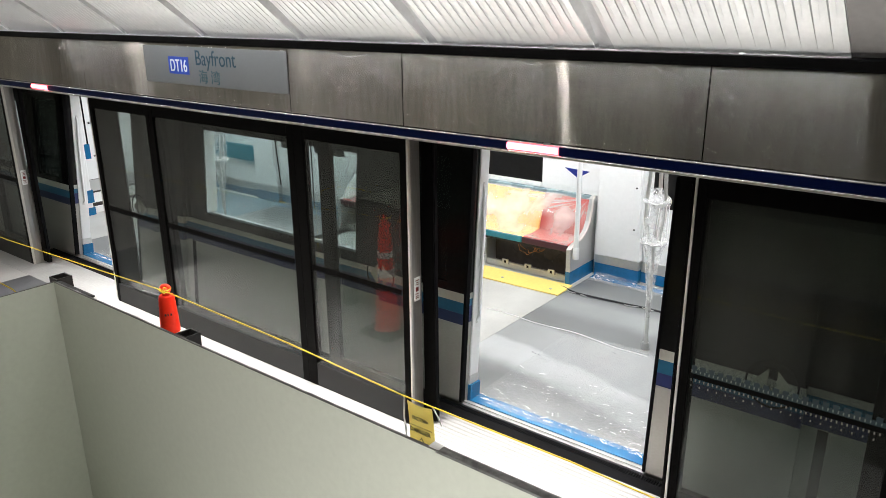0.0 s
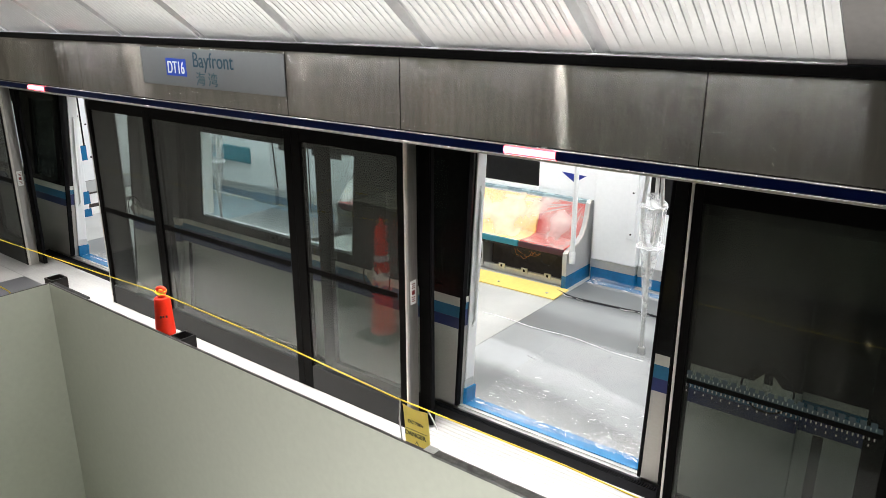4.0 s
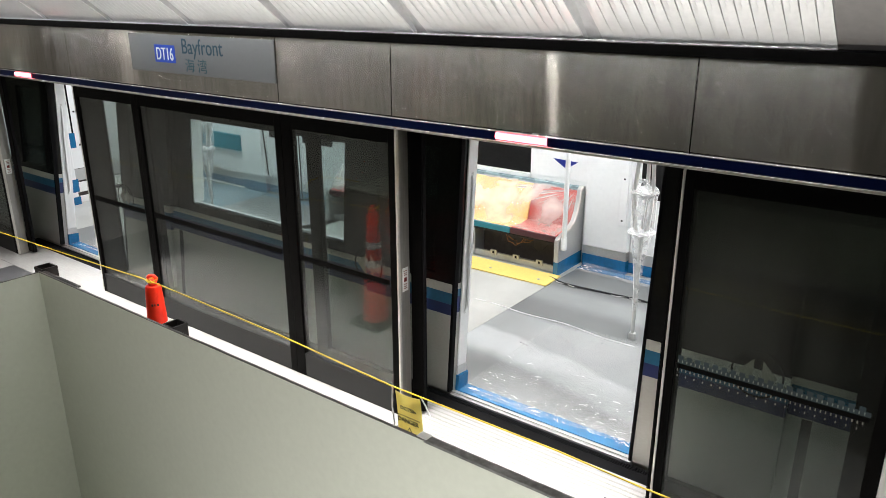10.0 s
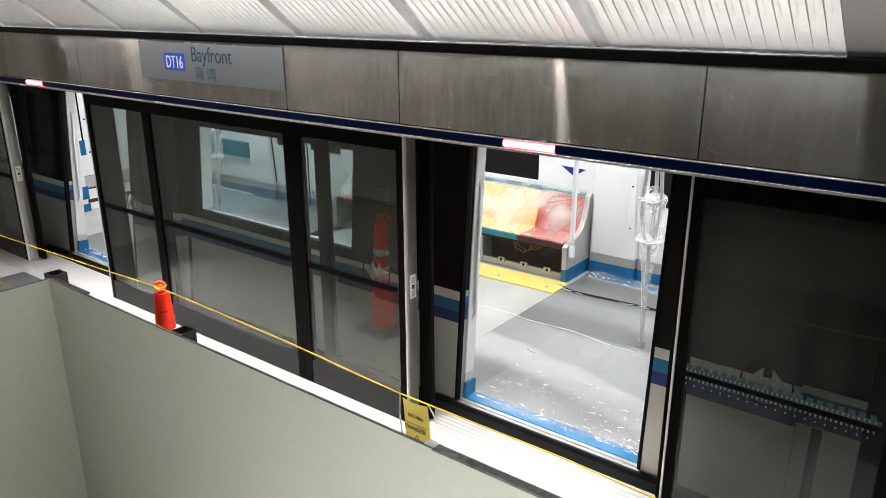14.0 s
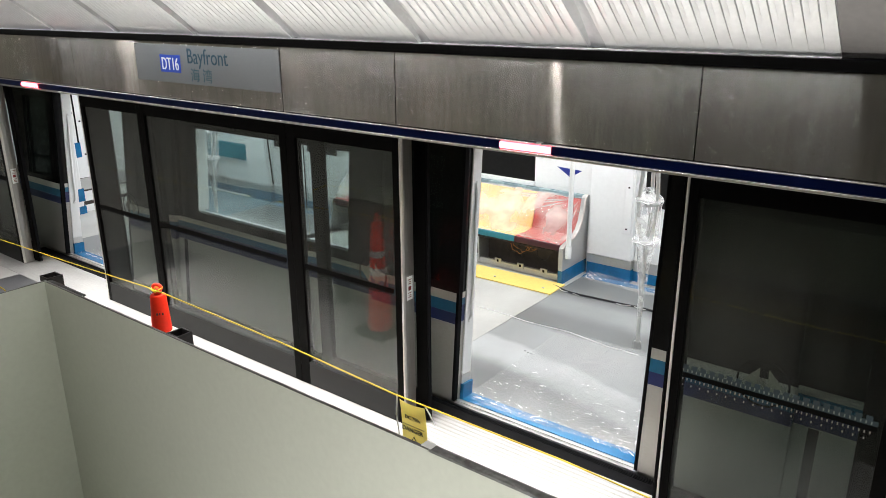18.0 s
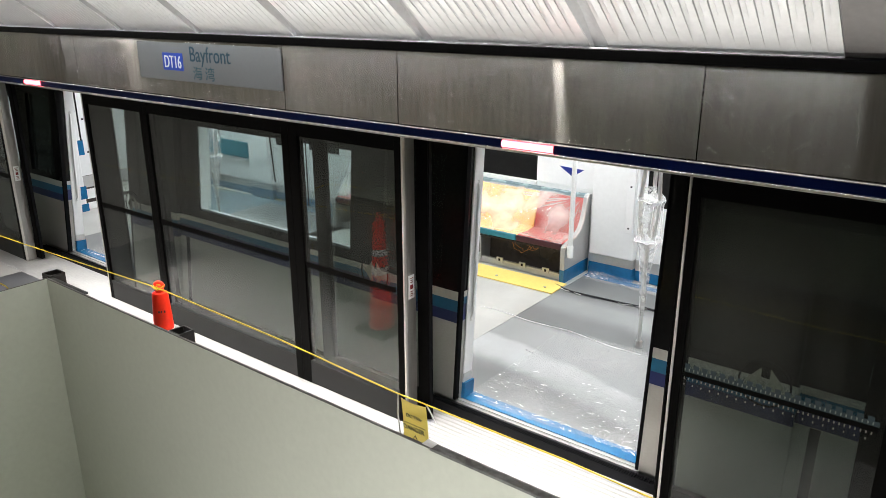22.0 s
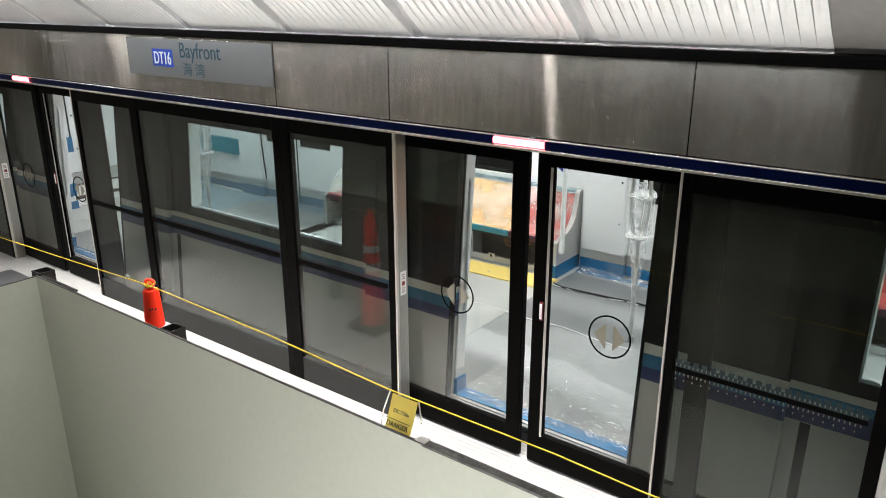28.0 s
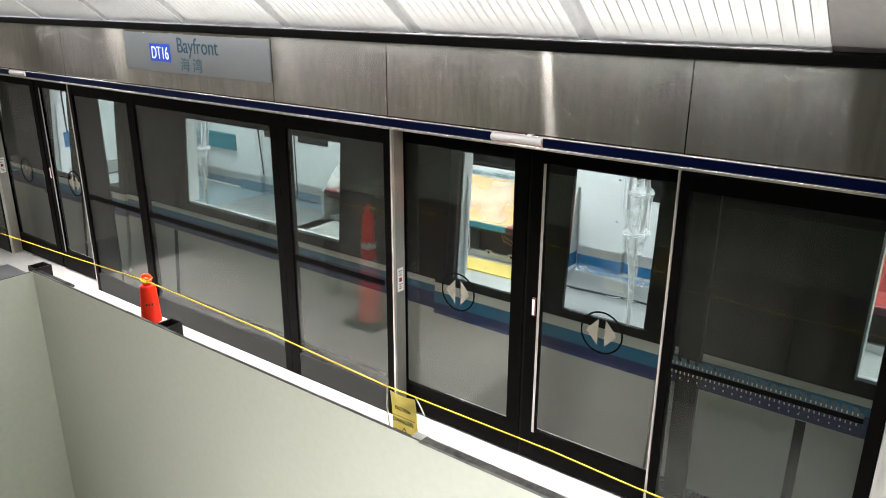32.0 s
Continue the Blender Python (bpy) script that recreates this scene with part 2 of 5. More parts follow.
SIGN_TEAL = surface("sign_teal", (0.003, 0.045, 0.078), 0.4, 0.0, 40, 0.04, 3, 0.0)
SIGN_PALE = surface("sign_pale_teal", (0.012, 0.07, 0.10), 0.4, 0.0, 40, 0.04, 3, 0.0)
SIGN_WHITE = surface("sign_white", (0.85, 0.86, 0.87), 0.4, 0.0, 40, 0.03, 3, 0.0)
DECAL_GREY = surface("decal_grey", (0.16, 0.15, 0.12), 0.5, 0.0, 40, 0.06, 3, 0.0)
DECAL_WHITE = surface("decal_white", (0.12, 0.116, 0.10), 0.5, 0.0, 40, 0.06, 3, 0.0)
DECAL_TEAL = surface("decal_teal", (0.0016, 0.009, 0.0115), 0.5, 0.0, 40, 0.1, 3, 0.0)
RED_LABEL = surface("red_label", (0.20, 0.018, 0.018), 0.4, 0.0, 40, 0.1, 3, 0.0)
CAR_SILVER = surface("car_silver", (0.37, 0.353, 0.325), 0.42, 0.45, 35, 0.06, 1.2, 0.0, (1, 1, 2.5))
CAR_BLACK = surface("car_black", (0.010, 0.010, 0.010), 0.16, 0.0, 30, 0.2, 1.5, 0.0)
CAR_BLACK.node_tree.nodes["Principled BSDF"].inputs["Specular IOR Level"].default_value = 0.2
CAR_TEAL = surface("car_teal", (0.012, 0.11, 0.20), 0.32, 0.0, 35, 0.1, 2, 0.0)
CAR_NAVY = surface("car_navy", (0.012, 0.018, 0.085), 0.32, 0.0, 35, 0.1, 2, 0.0)
CAR_BAND = surface("car_pale_band", (0.50, 0.48, 0.43), 0.4, 0.2, 35, 0.06, 2, 0.0)
CAR_WHITE = surface("car_white_lining", (0.74, 0.75, 0.75), 0.38, 0.0, 25, 0.03, 1.0, 0.02)
CAR_FLOOR = surface("car_grey_floor", (0.27, 0.28, 0.285), 0.38, 0.0, 220, 0.17, 2.2, 0.03)
CAR_FLOOR_PALE = surface("car_pale_floor", (0.50, 0.50, 0.475), 0.36, 0.0, 220, 0.17, 2.2, 0.03)


def sheen_floor(name):
    """Grey sheet flooring; a soft pale curving band puts ceiling-light sheen into its colour."""
    m = surface(name, (0.180, 0.187, 0.187), 0.36, 0.0, 220, 0.15, 2.2, 0.03)
    t = m.node_tree
    n, l = t.nodes.new, t.links.new

    def calc(op, a, b, c=None):
        q = n("ShaderNodeMath")
        q.operation = op
        for socket, v in zip(q.inputs, (a, b, c)):
            if v is None:
                continue
            if isinstance(v, (int, float)):
                socket.default_value = v
            else:
                l(v, socket)
        return q.outputs[0]

    def soft(v, low, high):
        q = n("ShaderNodeMapRange")
        q.interpolation_type = "SMOOTHSTEP"
        q.inputs["From Min"].default_value, q.inputs["From Max"].default_value = low, high
        l(v, q.inputs["Value"])
        return q.outputs[0]
    co, sep, wob = n("ShaderNodeTexCoord"), n("ShaderNodeSeparateXYZ"), n("ShaderNodeTexNoise")
    wob.inputs["Scale"].default_value, wob.inputs["Detail"].default_value = 3.0, 3
    l(co.outputs["Object"], sep.inputs[0])
    l(co.outputs["Object"], wob.inputs["Vector"])
    shake = calc("MULTIPLY_ADD", wob.outputs["Fac"], 0.16, -0.08)
    y = calc("ADD", sep.outputs["Y"], shake)
    u = calc("ADD", sep.outputs["X"], 3.43)
    upper = calc("SUBTRACT", calc("MULTIPLY_ADD", u, -0.10, 1.66), calc("MULTIPLY", calc("MULTIPLY", u, u), 0.07))
    d = calc("SUBTRACT", upper, y)
    # path and far paint lamp sheen; mid lightens the strip between
    path = calc("MULTIPLY", soft(d, -0.04, 0.05), calc("SUBTRACT", 1.0, soft(d, 0.32, 0.50)))
    mid = calc("MULTIPLY", calc("SUBTRACT", 1.0, soft(y, 2.02, 2.14)), soft(y, 1.0, 1.4))
    far = calc("MULTIPLY", soft(y, 2.35, 2.62), calc("SUBTRACT", 1.0, soft(y, 2.75, 3.0)))
    lift = calc("ADD", calc("MULTIPLY_ADD", path, 0.95, 1.0), calc("MULTIPLY", calc("MAXIMUM", mid, calc("MULTIPLY", far, 0.8)), 0.75))
    p = t.nodes["Principled BSDF"]
    scale = n("ShaderNodeVectorMath")
    scale.operation = "SCALE"
    l(p.inputs["Base Color"].links[0].from_socket, scale.inputs[0])
    l(lift, scale.inputs["Scale"])
    l(scale.outputs[0], p.inputs["Base Color"])
    return m


CAR_FLOOR_DOOR = sheen_floor("sheen_car_floor")
CAR_METAL = surface("satin_metal", (0.58, 0.58, 0.57), 0.36, 0.85, 50, 0.08, 2.5, 0.03)
# the blue film again, its colour muted for haze in front of it
BLUE_PALE = surface("muted_blue_film", (0.10, 0.19, 0.27), 0.3, 0.0, 30, 0.16, 5, 0.3)
BLUE_GREY = surface("blue_grey_film", (0.26, 0.34, 0.38), 0.2, 0.0, 30, 0.16, 4, 0.4)
BLUE_FILM = surface("blue_protective_film", (0.009, 0.125, 0.29), 0.17, 0.0, 30, 0.16, 7, 0.5)
CLEAR_FILM = film("clear_film", (0.84, 0.84, 0.83), 0.14, 0.06, 3.5, 0.5, 1.9)
# near-opaque white film puts the glints of creases into colour
CREASE_GLINT_FILM = film("crease_glint_film", (1.0, 1.0, 1.0), 0.95, 0.3, 30.0, 0.1)
SEAT_FILM = film("seat_film", (0.88, 0.86, 0.80), 0.28, 0.14, 6.0, 0.7, 3.2)
WRAP_FILM = film("clear_wrap", (0.95, 0.96, 0.95), 0.25, 0.05, 14.0, 0.7, 9.0)
RAIL_TEAL = surface("grey_teal_rail", (0.22, 0.31, 0.34), 0.25, 0.2, 40, 0.1, 3, 0.0)
# half-clear white film puts the highlights of folds into colour
FOLD_GLINT_FILM = film("fold_glint_film", (1.0, 1.0, 1.0), 0.42, 0.22, 22.0, 0.2)
SEAT_END = surface("satin_end_panel", (0.46, 0.46, 0.45), 0.38, 0.35, 50, 0.08, 2.5, 0.02)
SEAT_RED = surface("seat_red", (0.50, 0.085, 0.075), 0.35, 0.0, 40, 0.08, 2.5, 0.03)
SEAT_ORANGE = surface("seat_orange", (0.96, 0.62, 0.24), 0.35, 0.0, 40, 0.08, 2.5, 0.03)
SEAT_TEAL = surface("seat_teal", (0.02, 0.20, 0.26), 0.35, 0.0, 40, 0.08, 2.5, 0.03)
SEAT_MAROON = surface("seat_maroon", (0.055, 0.010, 0.016), 0.35, 0.0, 40, 0.1, 2.5, 0.03)
UNDER_BROWN = surface("underseat_brown", (0.045, 0.036, 0.030), 0.5, 0.3, 25, 0.35, 5, 0.15)
PLATE_YELLOW = surface("yellow_panel_paint", (0.84, 0.63, 0.18), 0.45, 0.0, 40, 0.07, 2.5, 0.04)
CABLE_BLACK = surface("cable_sheath", (0.012, 0.012, 0.014), 0.45, 0.0, 80, 0.1, 4, 0.0)
WIRE_ORANGE = surface("orange_wire", (0.55, 0.22, 0.05), 0.45, 0.0, 80, 0.1, 4, 0.0)
LAMP_RED = glowing("lit_red_lens", (1.0, 0.12, 0.16), 8.0)
LAMP_OFF = surface("unlit_lens", (0.80, 0.80, 0.78), 0.35, 0.0, 60, 0.05, 9, 0.0)
TUNNEL = surface("tunnel_concrete", (0.05, 0.05, 0.05), 0.8, 0.0, 12, 0.25, 1.5, 0.2)
STATION_WALL = surface("station_wall_panel", (0.38, 0.375, 0.325), 0.5, 0.0, 20, 0.08, 0.7, 0.04)
STATION_CEILING = surface("station_ceiling_paint", (0.30, 0.28, 0.26), 0.7, 0.0, 20, 0.1, 0.7, 0.04)


# ---------------------------------------------------------------- building helpers
def box(bm, x0, x1, y0, y1, z0, z1):
    v = [bm.verts.new((x, y, z)) for x in (x0, x1) for y in (y0, y1) for z in (z0, z1)]
    for f in ((0, 1, 3, 2), (4, 6, 7, 5), (0, 4, 5, 1), (2, 3, 7, 6), (0, 2, 6, 4), (1, 5, 7, 3)):
        bm.faces.new([v[i] for i in f])
    return bm


def block(x0, x1, y0, y1, z0, z1, bevel=0.0):
    bm = box(bmesh.new(), x0, x1, y0, y1, z0, z1)
    if bevel:
        bmesh.ops.bevel(bm, geom=bm.edges[:], offset=bevel, segments=2, affect="EDGES", profile=0.5)
    return bm


def lathe(profile, n=32):
    """A turned body about the z axis; profile: (radius, z) from the bottom up."""
    bm = bmesh.new()
    rings = [[bm.verts.new((r * math.cos(2 * math.pi * i / n), r * math.sin(2 * math.pi * i / n), z)) for i in range(n)] for r, z in profile]
    for a, b in zip(rings, rings[1:]):
        for i in range(n):
            bm.faces.new((a[i], a[(i + 1) % n], b[(i + 1) % n], b[i]))
    bm.faces.new(rings[0][::-1])
    bm.faces.new(rings[-1])
    return bm


def tube(points, radius, n=10, bm=None):
    """A round bar along a line of points."""
    bm = bm or bmesh.new()
    pts = [Vector(p) for p in points]
    rings = []
    for i, p in enumerate(pts):
        d = (pts[min(i + 1, len(pts) - 1)] - pts[max(i - 1, 0)]).normalized()
        u = d.orthogonal().normalized() if i == 0 else (u - d * u.dot(d)).normalized()
        w = d.cross(u)
        rings.append([bm.verts.new(p + radius * (math.cos(2 * math.pi * k / n) * u + math.sin(2 * math.pi * k / n) * w)) for k in range(n)])
    for a, b in zip(rings, rings[1:]):
        for k in range(n):
            bm.faces.new((a[k], a[(k + 1) % n], b[(k + 1) % n], b[k]))
    bm.faces.new(rings[0][::-1])
    bm.faces.new(rings[-1])
    return bm


def extrude_profile(profile, x0, x1):
    """A closed outline in y and z, drawn out along x."""
    bm = bmesh.new()
    a = [bm.verts.new((x0, y, z)) for y, z in profile]
    b = [bm.verts.new((x1, y, z)) for y, z in profile]
    k = len(profile)
    for i in range(k):
        bm.faces.new((a[i], a[(i + 1) % k], b[(i + 1) % k], b[i]))
    bm.faces.new(a[::-1])
    bm.faces.new(b)
    bmesh.ops.recalc_face_normals(bm, faces=bm.faces[:])
    return bm


def prism(outline, y0, y1):
    """A closed outline in x and z, with a depth in y."""
    bm = bmesh.new()
    a = [bm.verts.new((x, y0, z)) for x, z in outline]
    b = [bm.verts.new((x, y1, z)) for x, z in outline]
    k = len(outline)
    for i in range(k):
        bm.faces.new((a[i], a[(i + 1) % k], b[(i + 1) % k], b[i]))
    bm.faces.new(a[::-1])
    bm.faces.new(b)
    bmesh.ops.recalc_face_normals(bm, faces=bm.faces[:])
    return bm


def ring(radius, width, y0, y1, x, z, n=48):
    bm = bmesh.new()
    rows = []
    for r, y in ((radius, y0), (radius - width, y0), (radius - width, y1), (radius, y1)):
        rows.append([bm.verts.new((x + r * math.cos(2 * math.pi * i / n), y, z + r * math.sin(2 * math.pi * i / n))) for i in range(n)])
    for j in range(4):
        a, b = rows[j], rows[(j + 1) % 4]
        for i in range(n):
            bm.faces.new((a[i], a[(i + 1) % n], b[(i + 1) % n], b[i]))
    bmesh.ops.recalc_face_normals(bm, faces=bm.faces[:])
    return bm


def mesh_of(name, bm, material, smooth=False):
    me = bpy.data.meshes.new(name)
    bm.to_mesh(me)
    bm.free()
    me.materials.append(material)
    if smooth:
        me.polygons.foreach_set("use_smooth", [True] * len(me.polygons))
        me.set_sharp_from_angle(angle=radians(40))
    return me


def part(name, bm, material, parent, label="", smooth=False, kind=""):
    ob = new(name, mesh_of(name, bm, material, smooth))
    ob.parent = parent
    return tagged(ob, label, kind=kind)


def thing(name, label, category, group="", kind="", at=None):
    ob = new(name)
    ob.empty_display_size = 0.1
    if at is not None:
        ob.matrix_basis = at
    return tagged(ob, label, category, group, kind)


def solid(name, bm, material, label, category, group="", kind="", smooth=False, at=None):
    """A thing of one mesh."""
    ob = new(name, mesh_of(name, bm, material, smooth))
    if at is not None:
        ob.matrix_basis = at
    return tagged(ob, label, category, group, kind)


def lettering(name, text, size, material, parent, at, squeeze=1.0, thick=0.0015, label=""):
    """Letters as a thin mesh, standing upright and facing -y; at: lower left corner."""
    cu = bpy.data.curves.new(name, "FONT")
    cu.body, cu.size, cu.extrude = text, size, thick
    tmp = new(name, cu)
    bpy.context.view_layer.update()
    me = bpy.data.meshes.new_from_object(tmp.evaluated_get(bpy.context.evaluated_depsgraph_get()))
    bpy.data.objects.remove(tmp)
    me.transform(Matrix.Translation(at) @ Matrix.Rotation(radians(90), 4, "X") @ Matrix.Diagonal((squeeze, 1, 1, 1)))
    me.materials.clear()
    me.materials.append(material)
    ob = new(name, me)
    ob.parent = parent
    return tagged(ob, label)


# ---------------------------------------------------------------- station shell
X0, X1 = -14.0, 5.0
HY, HZ, HX = -1.43, 1.10, -5.05        # hoarding: its front, its top and its corner
solid("ground", block(-40, 30, HY + 0.001, 0.24, -0.34, -0.014), STONE_DARK, "concrete platform slab under the stone paving", "ground", kind="structure")
solid("ground_side", block(-40, HX - 0.001, -9.3, HY + 0.001, -0.34, -0.014), STONE_DARK, "concrete platform slab under the stone paving", "ground", kind="structure")
solid("floor_lower", block(-6, 30, -9.3, HY, -3.6, -3.4), STAIR_FLOOR, "unseen grey floor at the stair foot, bouncing light up", "floor", kind="structure")
solid("stair_landing", block(-5.0, 9.0, -9.0, -3.4, 1.0, 1.28, 0.01), LANDING, "dark stone stair landing above the stairwell", "stairs", kind="structure")
solid("wall_stairwell", block(-6, 30, -9.3, -9.001, -3.4, -0.001), STAIR_WALL, "grey concrete wall of the stairwell", "wall", kind="structure")
solid("wall_stairwell_end", block(13.9, 14.2, -9.0, HY - 0.015, -3.4, -0.001), STAIR_WALL, "grey concrete wall of the stairwell", "wall", kind="structure")
solid("track_bed", block(-40, 30, 0.24, 6.5, -1.3, -1.1), TUNNEL, "dark concrete track bed under the train", "track", kind="structure")
solid("wall_track", block(-40, 30, 4.6, 4.9, -1.1, 4.4), TUNNEL, "dark concrete tunnel wall behind the train", "wall", kind="structure")
solid("wall_platform_back", block(-40, 30, -9.3, -9.0, 0, 4.4), STATION_WALL, "beige station wall across the platform", "wall", kind="structure")
solid("wall_end_left", block(-26.3, -26.0, -9.0, 4.6, -1.1, 4.4), STATION_WALL, "beige station end wall", "wall", kind="structure")
solid("wall_end_right", block(14.0, 14.3, -9.0, 4.6, -1.1, 4.4), STATION_WALL, "beige station end wall", "wall", kind="structure")
solid("ceiling", block(-40, 30, -9.3, -1.68, 3.40, 3.5), STATION_CEILING, "dark painted station ceiling", "ceiling", kind="structure")
solid("ceiling_track", block(-40, 30, -1.68, 4.9, 4.4, 4.6), STATION_CEILING, "dark ceiling above the cove and the track", "ceiling", kind="structure")

# white metal cove over the screen, ribbed, with wide joints between its sections
COVE = ((0.03, 2.652), (0.0, 2.676), (-0.03, 2.70), (-0.075, 2.733), (-0.12, 2.767), (-0.17, 2.806), (-0.22, 2.845), (-0.28, 2.892), (-0.34, 2.935), (-0.52, 3.05), (-0.8, 3.2), (-1.15, 3.33), (-1.6, 3.42))
SECTION = 1.12
VALLEY = 0.105          # width of the channel between two sections


def cove_normal(i):
    (y0, z0), (y1, z1) = COVE[max(i - 1, 0)], COVE[min(i + 1, len(COVE) - 1)]
    d = math.hypot(y1 - y0, z1 - z0)
    return -(z1 - z0) / d, (y1 - y0) / d


def cove_grid(bm, columns):
    """A sheet along the cove; columns: a function from a row to its (x, depth) pairs, depth towards the room."""
    rows = []
    for i, (y, z) in enumerate(COVE):
        ny, nz = cove_normal(i)
        rows.append([bm.verts.new((x, y + ny * d, z + nz * d)) for x, d in columns(i)])
    for a, b in zip(rows, rows[1:]):
        for k in range(len(a) - 1):
            bm.faces.new((a[k], a[k + 1], b[k + 1], b[k]))
    return bm


def cove_sheet(x0, x1, lift=0.0, thick=0.012):
    low = [(y, z - lift) for y, z in COVE]
    return extrude_profile(low + [(y + 0.01, z + thick + lift) for y, z in reversed(COVE)], x0, x1)


def cove_slats(x0, x1, n=17):
    """Slats side by side; the grooves between them close towards the lower lip."""
    bm = bmesh.new()
    w = (x1 - x0) / n
    for k in range(n):
        a, b = x0 + w * k, x0 + w * (k + 1)

        def columns(i, a=a, b=b):
            u = max(0.0, min(1.0, (0.015 - COVE[i][0]) / 0.30))
            g = 0.0002 + 0.0036 * u * u * (3 - 2 * u)
            e = 1.5 * g + 0.007
            return ((a + g, -0.016), (a + g, -0.3 * g), (a + g + e, 0.0), ((a + b) / 2, 0.0035 + 0.005 * u), (b - g - e, 0.0), (b - g, -0.3 * g), (b - g, -0.016))
        cove_grid(bm, columns)
    return bm


def cove_valley(x0, x1):
    """A channel with a steep wall on one side that rises gently to the next section."""
    def columns(i):
        u = max(0.0, min(1.0, (0.04 - COVE[i][0]) / 0.20))
        d = 0.012 + 0.043 * u
        w = x1 - x0
        return ((x0 - 0.004, -0.002), (x0, -0.3 * d), (x0 + 0.12 * w, -d), (x0 + 0.35 * w, -0.93 * d), (x0 + 0.6 * w, -0.62 * d), (x0 + 0.85 * w, -0.2 * d), (x1 + 0.004, -0.0005))
    return cove_grid(bmesh.new(), columns)


cove = thing("cove_ceiling", "white ribbed metal cove over the platform screen", "ceiling", kind="structure")
joints = [-0.63 - SECTION * k for k in range(12)]
for j in joints[1:]:
    x1 = j + SECTION
    end = x1 - (VALLEY / 2 if x1 < -0.7 else 0.0)
    part("cove_section", cove_slats(j + VALLEY / 2, end), COVE_METAL, cove, smooth=True)
    part("cove_joint", cove_valley(j - VALLEY / 2, j + VALLEY / 2), COVE_JOINT_SHADE, cove, "recessed joint channel, its shade deepened by grey", True)
    part("cove_backing", cove_grid(bmesh.new(), lambda i: ((j + VALLEY / 2, -0.017), (end, -0.017))), COVE_GROOVE_SHADE, cove, "backing behind the grooves, darkened for their shade")
part("cove_lip", block(-14, -0.631, 0.021, 0.032, 2.652, 2.660, 0.002), COVE_METAL, cove, "bright lower lip")
solid("soffit", cove_sheet(-0.629, 8.0, -0.005), GREY_PAINT, "grey painted soffit beside the cove", "ceiling", kind="structure")
solid("cove_back", block(-40, 30, 0.10, 0.2, 2.652, 4.4), GREY_PAINT, "grey wall above the platform screen", "wall", kind="structure")
solid("cove_front", block(-40, 30, -1.68, -1.6, 3.40, 4.4), GREY_PAINT, "grey bulkhead above the cove", "wall", kind="structure")

# rods added to hold the unseen cove and stair lamps
for x in (-9.2, -5.2, -1.2):
    solid("lamp_rod", tube([(x, -0.925, 3.12), (x, -0.925, 3.245)], 0.006, 8), CAR_METAL, "thin steel rod added to carry an unseen strip lamp", "rod", "lamp rods")
for u in (-0.9, 0.9):
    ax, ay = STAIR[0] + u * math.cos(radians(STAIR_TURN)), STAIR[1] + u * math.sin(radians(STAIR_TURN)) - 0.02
    solid("lamp_rod", tube([(ax, ay, -3.4), (ax, ay, STAIR[2] - 0.05)], 0.006, 8), CAR_METAL, "thin steel rod added to carry an unseen strip lamp", "rod", "lamp rods")

# slim housings added behind the unseen strip lamps, and trims of the downlights
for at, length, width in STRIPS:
    solid("strip_housing", block(-length / 2 - 0.01, length / 2 + 0.01, -width / 2 - 0.012, width / 2 + 0.012, 0.004, 0.040, 0.004), CAR_METAL, "slim metal housing added behind an unseen strip light", "lamp", "strip lamps", at=at)
for i in range(4):
    solid("downlight", lathe([(0.045, 0.004), (0.045, 0.031), (0.030, 0.032)], 20), CAR_METAL, "small round downlight in the station ceiling", "lamp", "downlights", smooth=True, at=pose(-3.27 - 3.42 * i, -2.2, 3.37))

# ---------------------------------------------------------------- header of the platform screen
header = thing("screen_header", "brushed stainless steel header over the platform screen doors", "header", kind="structure")
HEAD_Z0, HEAD_Z1 = 2.154, 2.598
xs = sorted([s + PITCH * k for k in (-2, -1, 0, 1) for s in (-4.155, -3.097, -1.199)])
for a, b in zip(xs, xs[1:]):
    part("header_panel", block(a + 0.003, b - 0.003, 0.0, 0.05, HEAD_Z0, HEAD_Z1, 0.0015), STEEL, header)
part("header_core", block(xs[0], xs[-1], 0.052, 0.26, 2.085, 2.60), BLACK_FRAME, header, "black steel box behind the panels")
part("reveal", block(xs[0], xs[-1], -0.028, 0.1, 2.601, 2.651, 0.003), BLACK_FRAME, header, "black lip above the header")


def bead(z0, z1, depth):
    """A half-round bar along the header."""
    zc, r = (z0 + z1) / 2, (z1 - z0) / 2
    arc = [(-depth * math.cos(radians(q)), zc + r * math.sin(radians(q))) for q in range(-90, 91, 15)]
    return extrude_profile([(0.02, z0)] + arc + [(0.02, z1)], xs[0], xs[-1])


part("upper_trim", bead(2.138, 2.149, 0.010), STEEL_BEAD, header, "bright steel bead", True)
part("lower_trim", bead(2.081, 2.0915, 0.012), STEEL_BEAD, header, "bright steel bead", True)
part("lower_flange", block(xs[0], xs[-1], -0.004, 0.05, 2.071, 2.080, 0.002), STEEL_EDGE, header, "steel flange under the bead")
LAMPS = [-2.146 + PITCH * k for k in (-1, 0)]
edges = [xs[0]] + [e for x in LAMPS for e in (x - 0.168, x + 0.168)] + [xs[-1]]
for a, b in zip(edges[::2], edges[1::2]):
    part("blue_strip", block(a, b, -0.004, 0.05, 2.092, 2.137), BLUE_STRIP, header, "navy enamel strip")

# signal lamps in the strip: a drum with a lit red side and an unlit white side turns behind the slot
SIGNALS = []
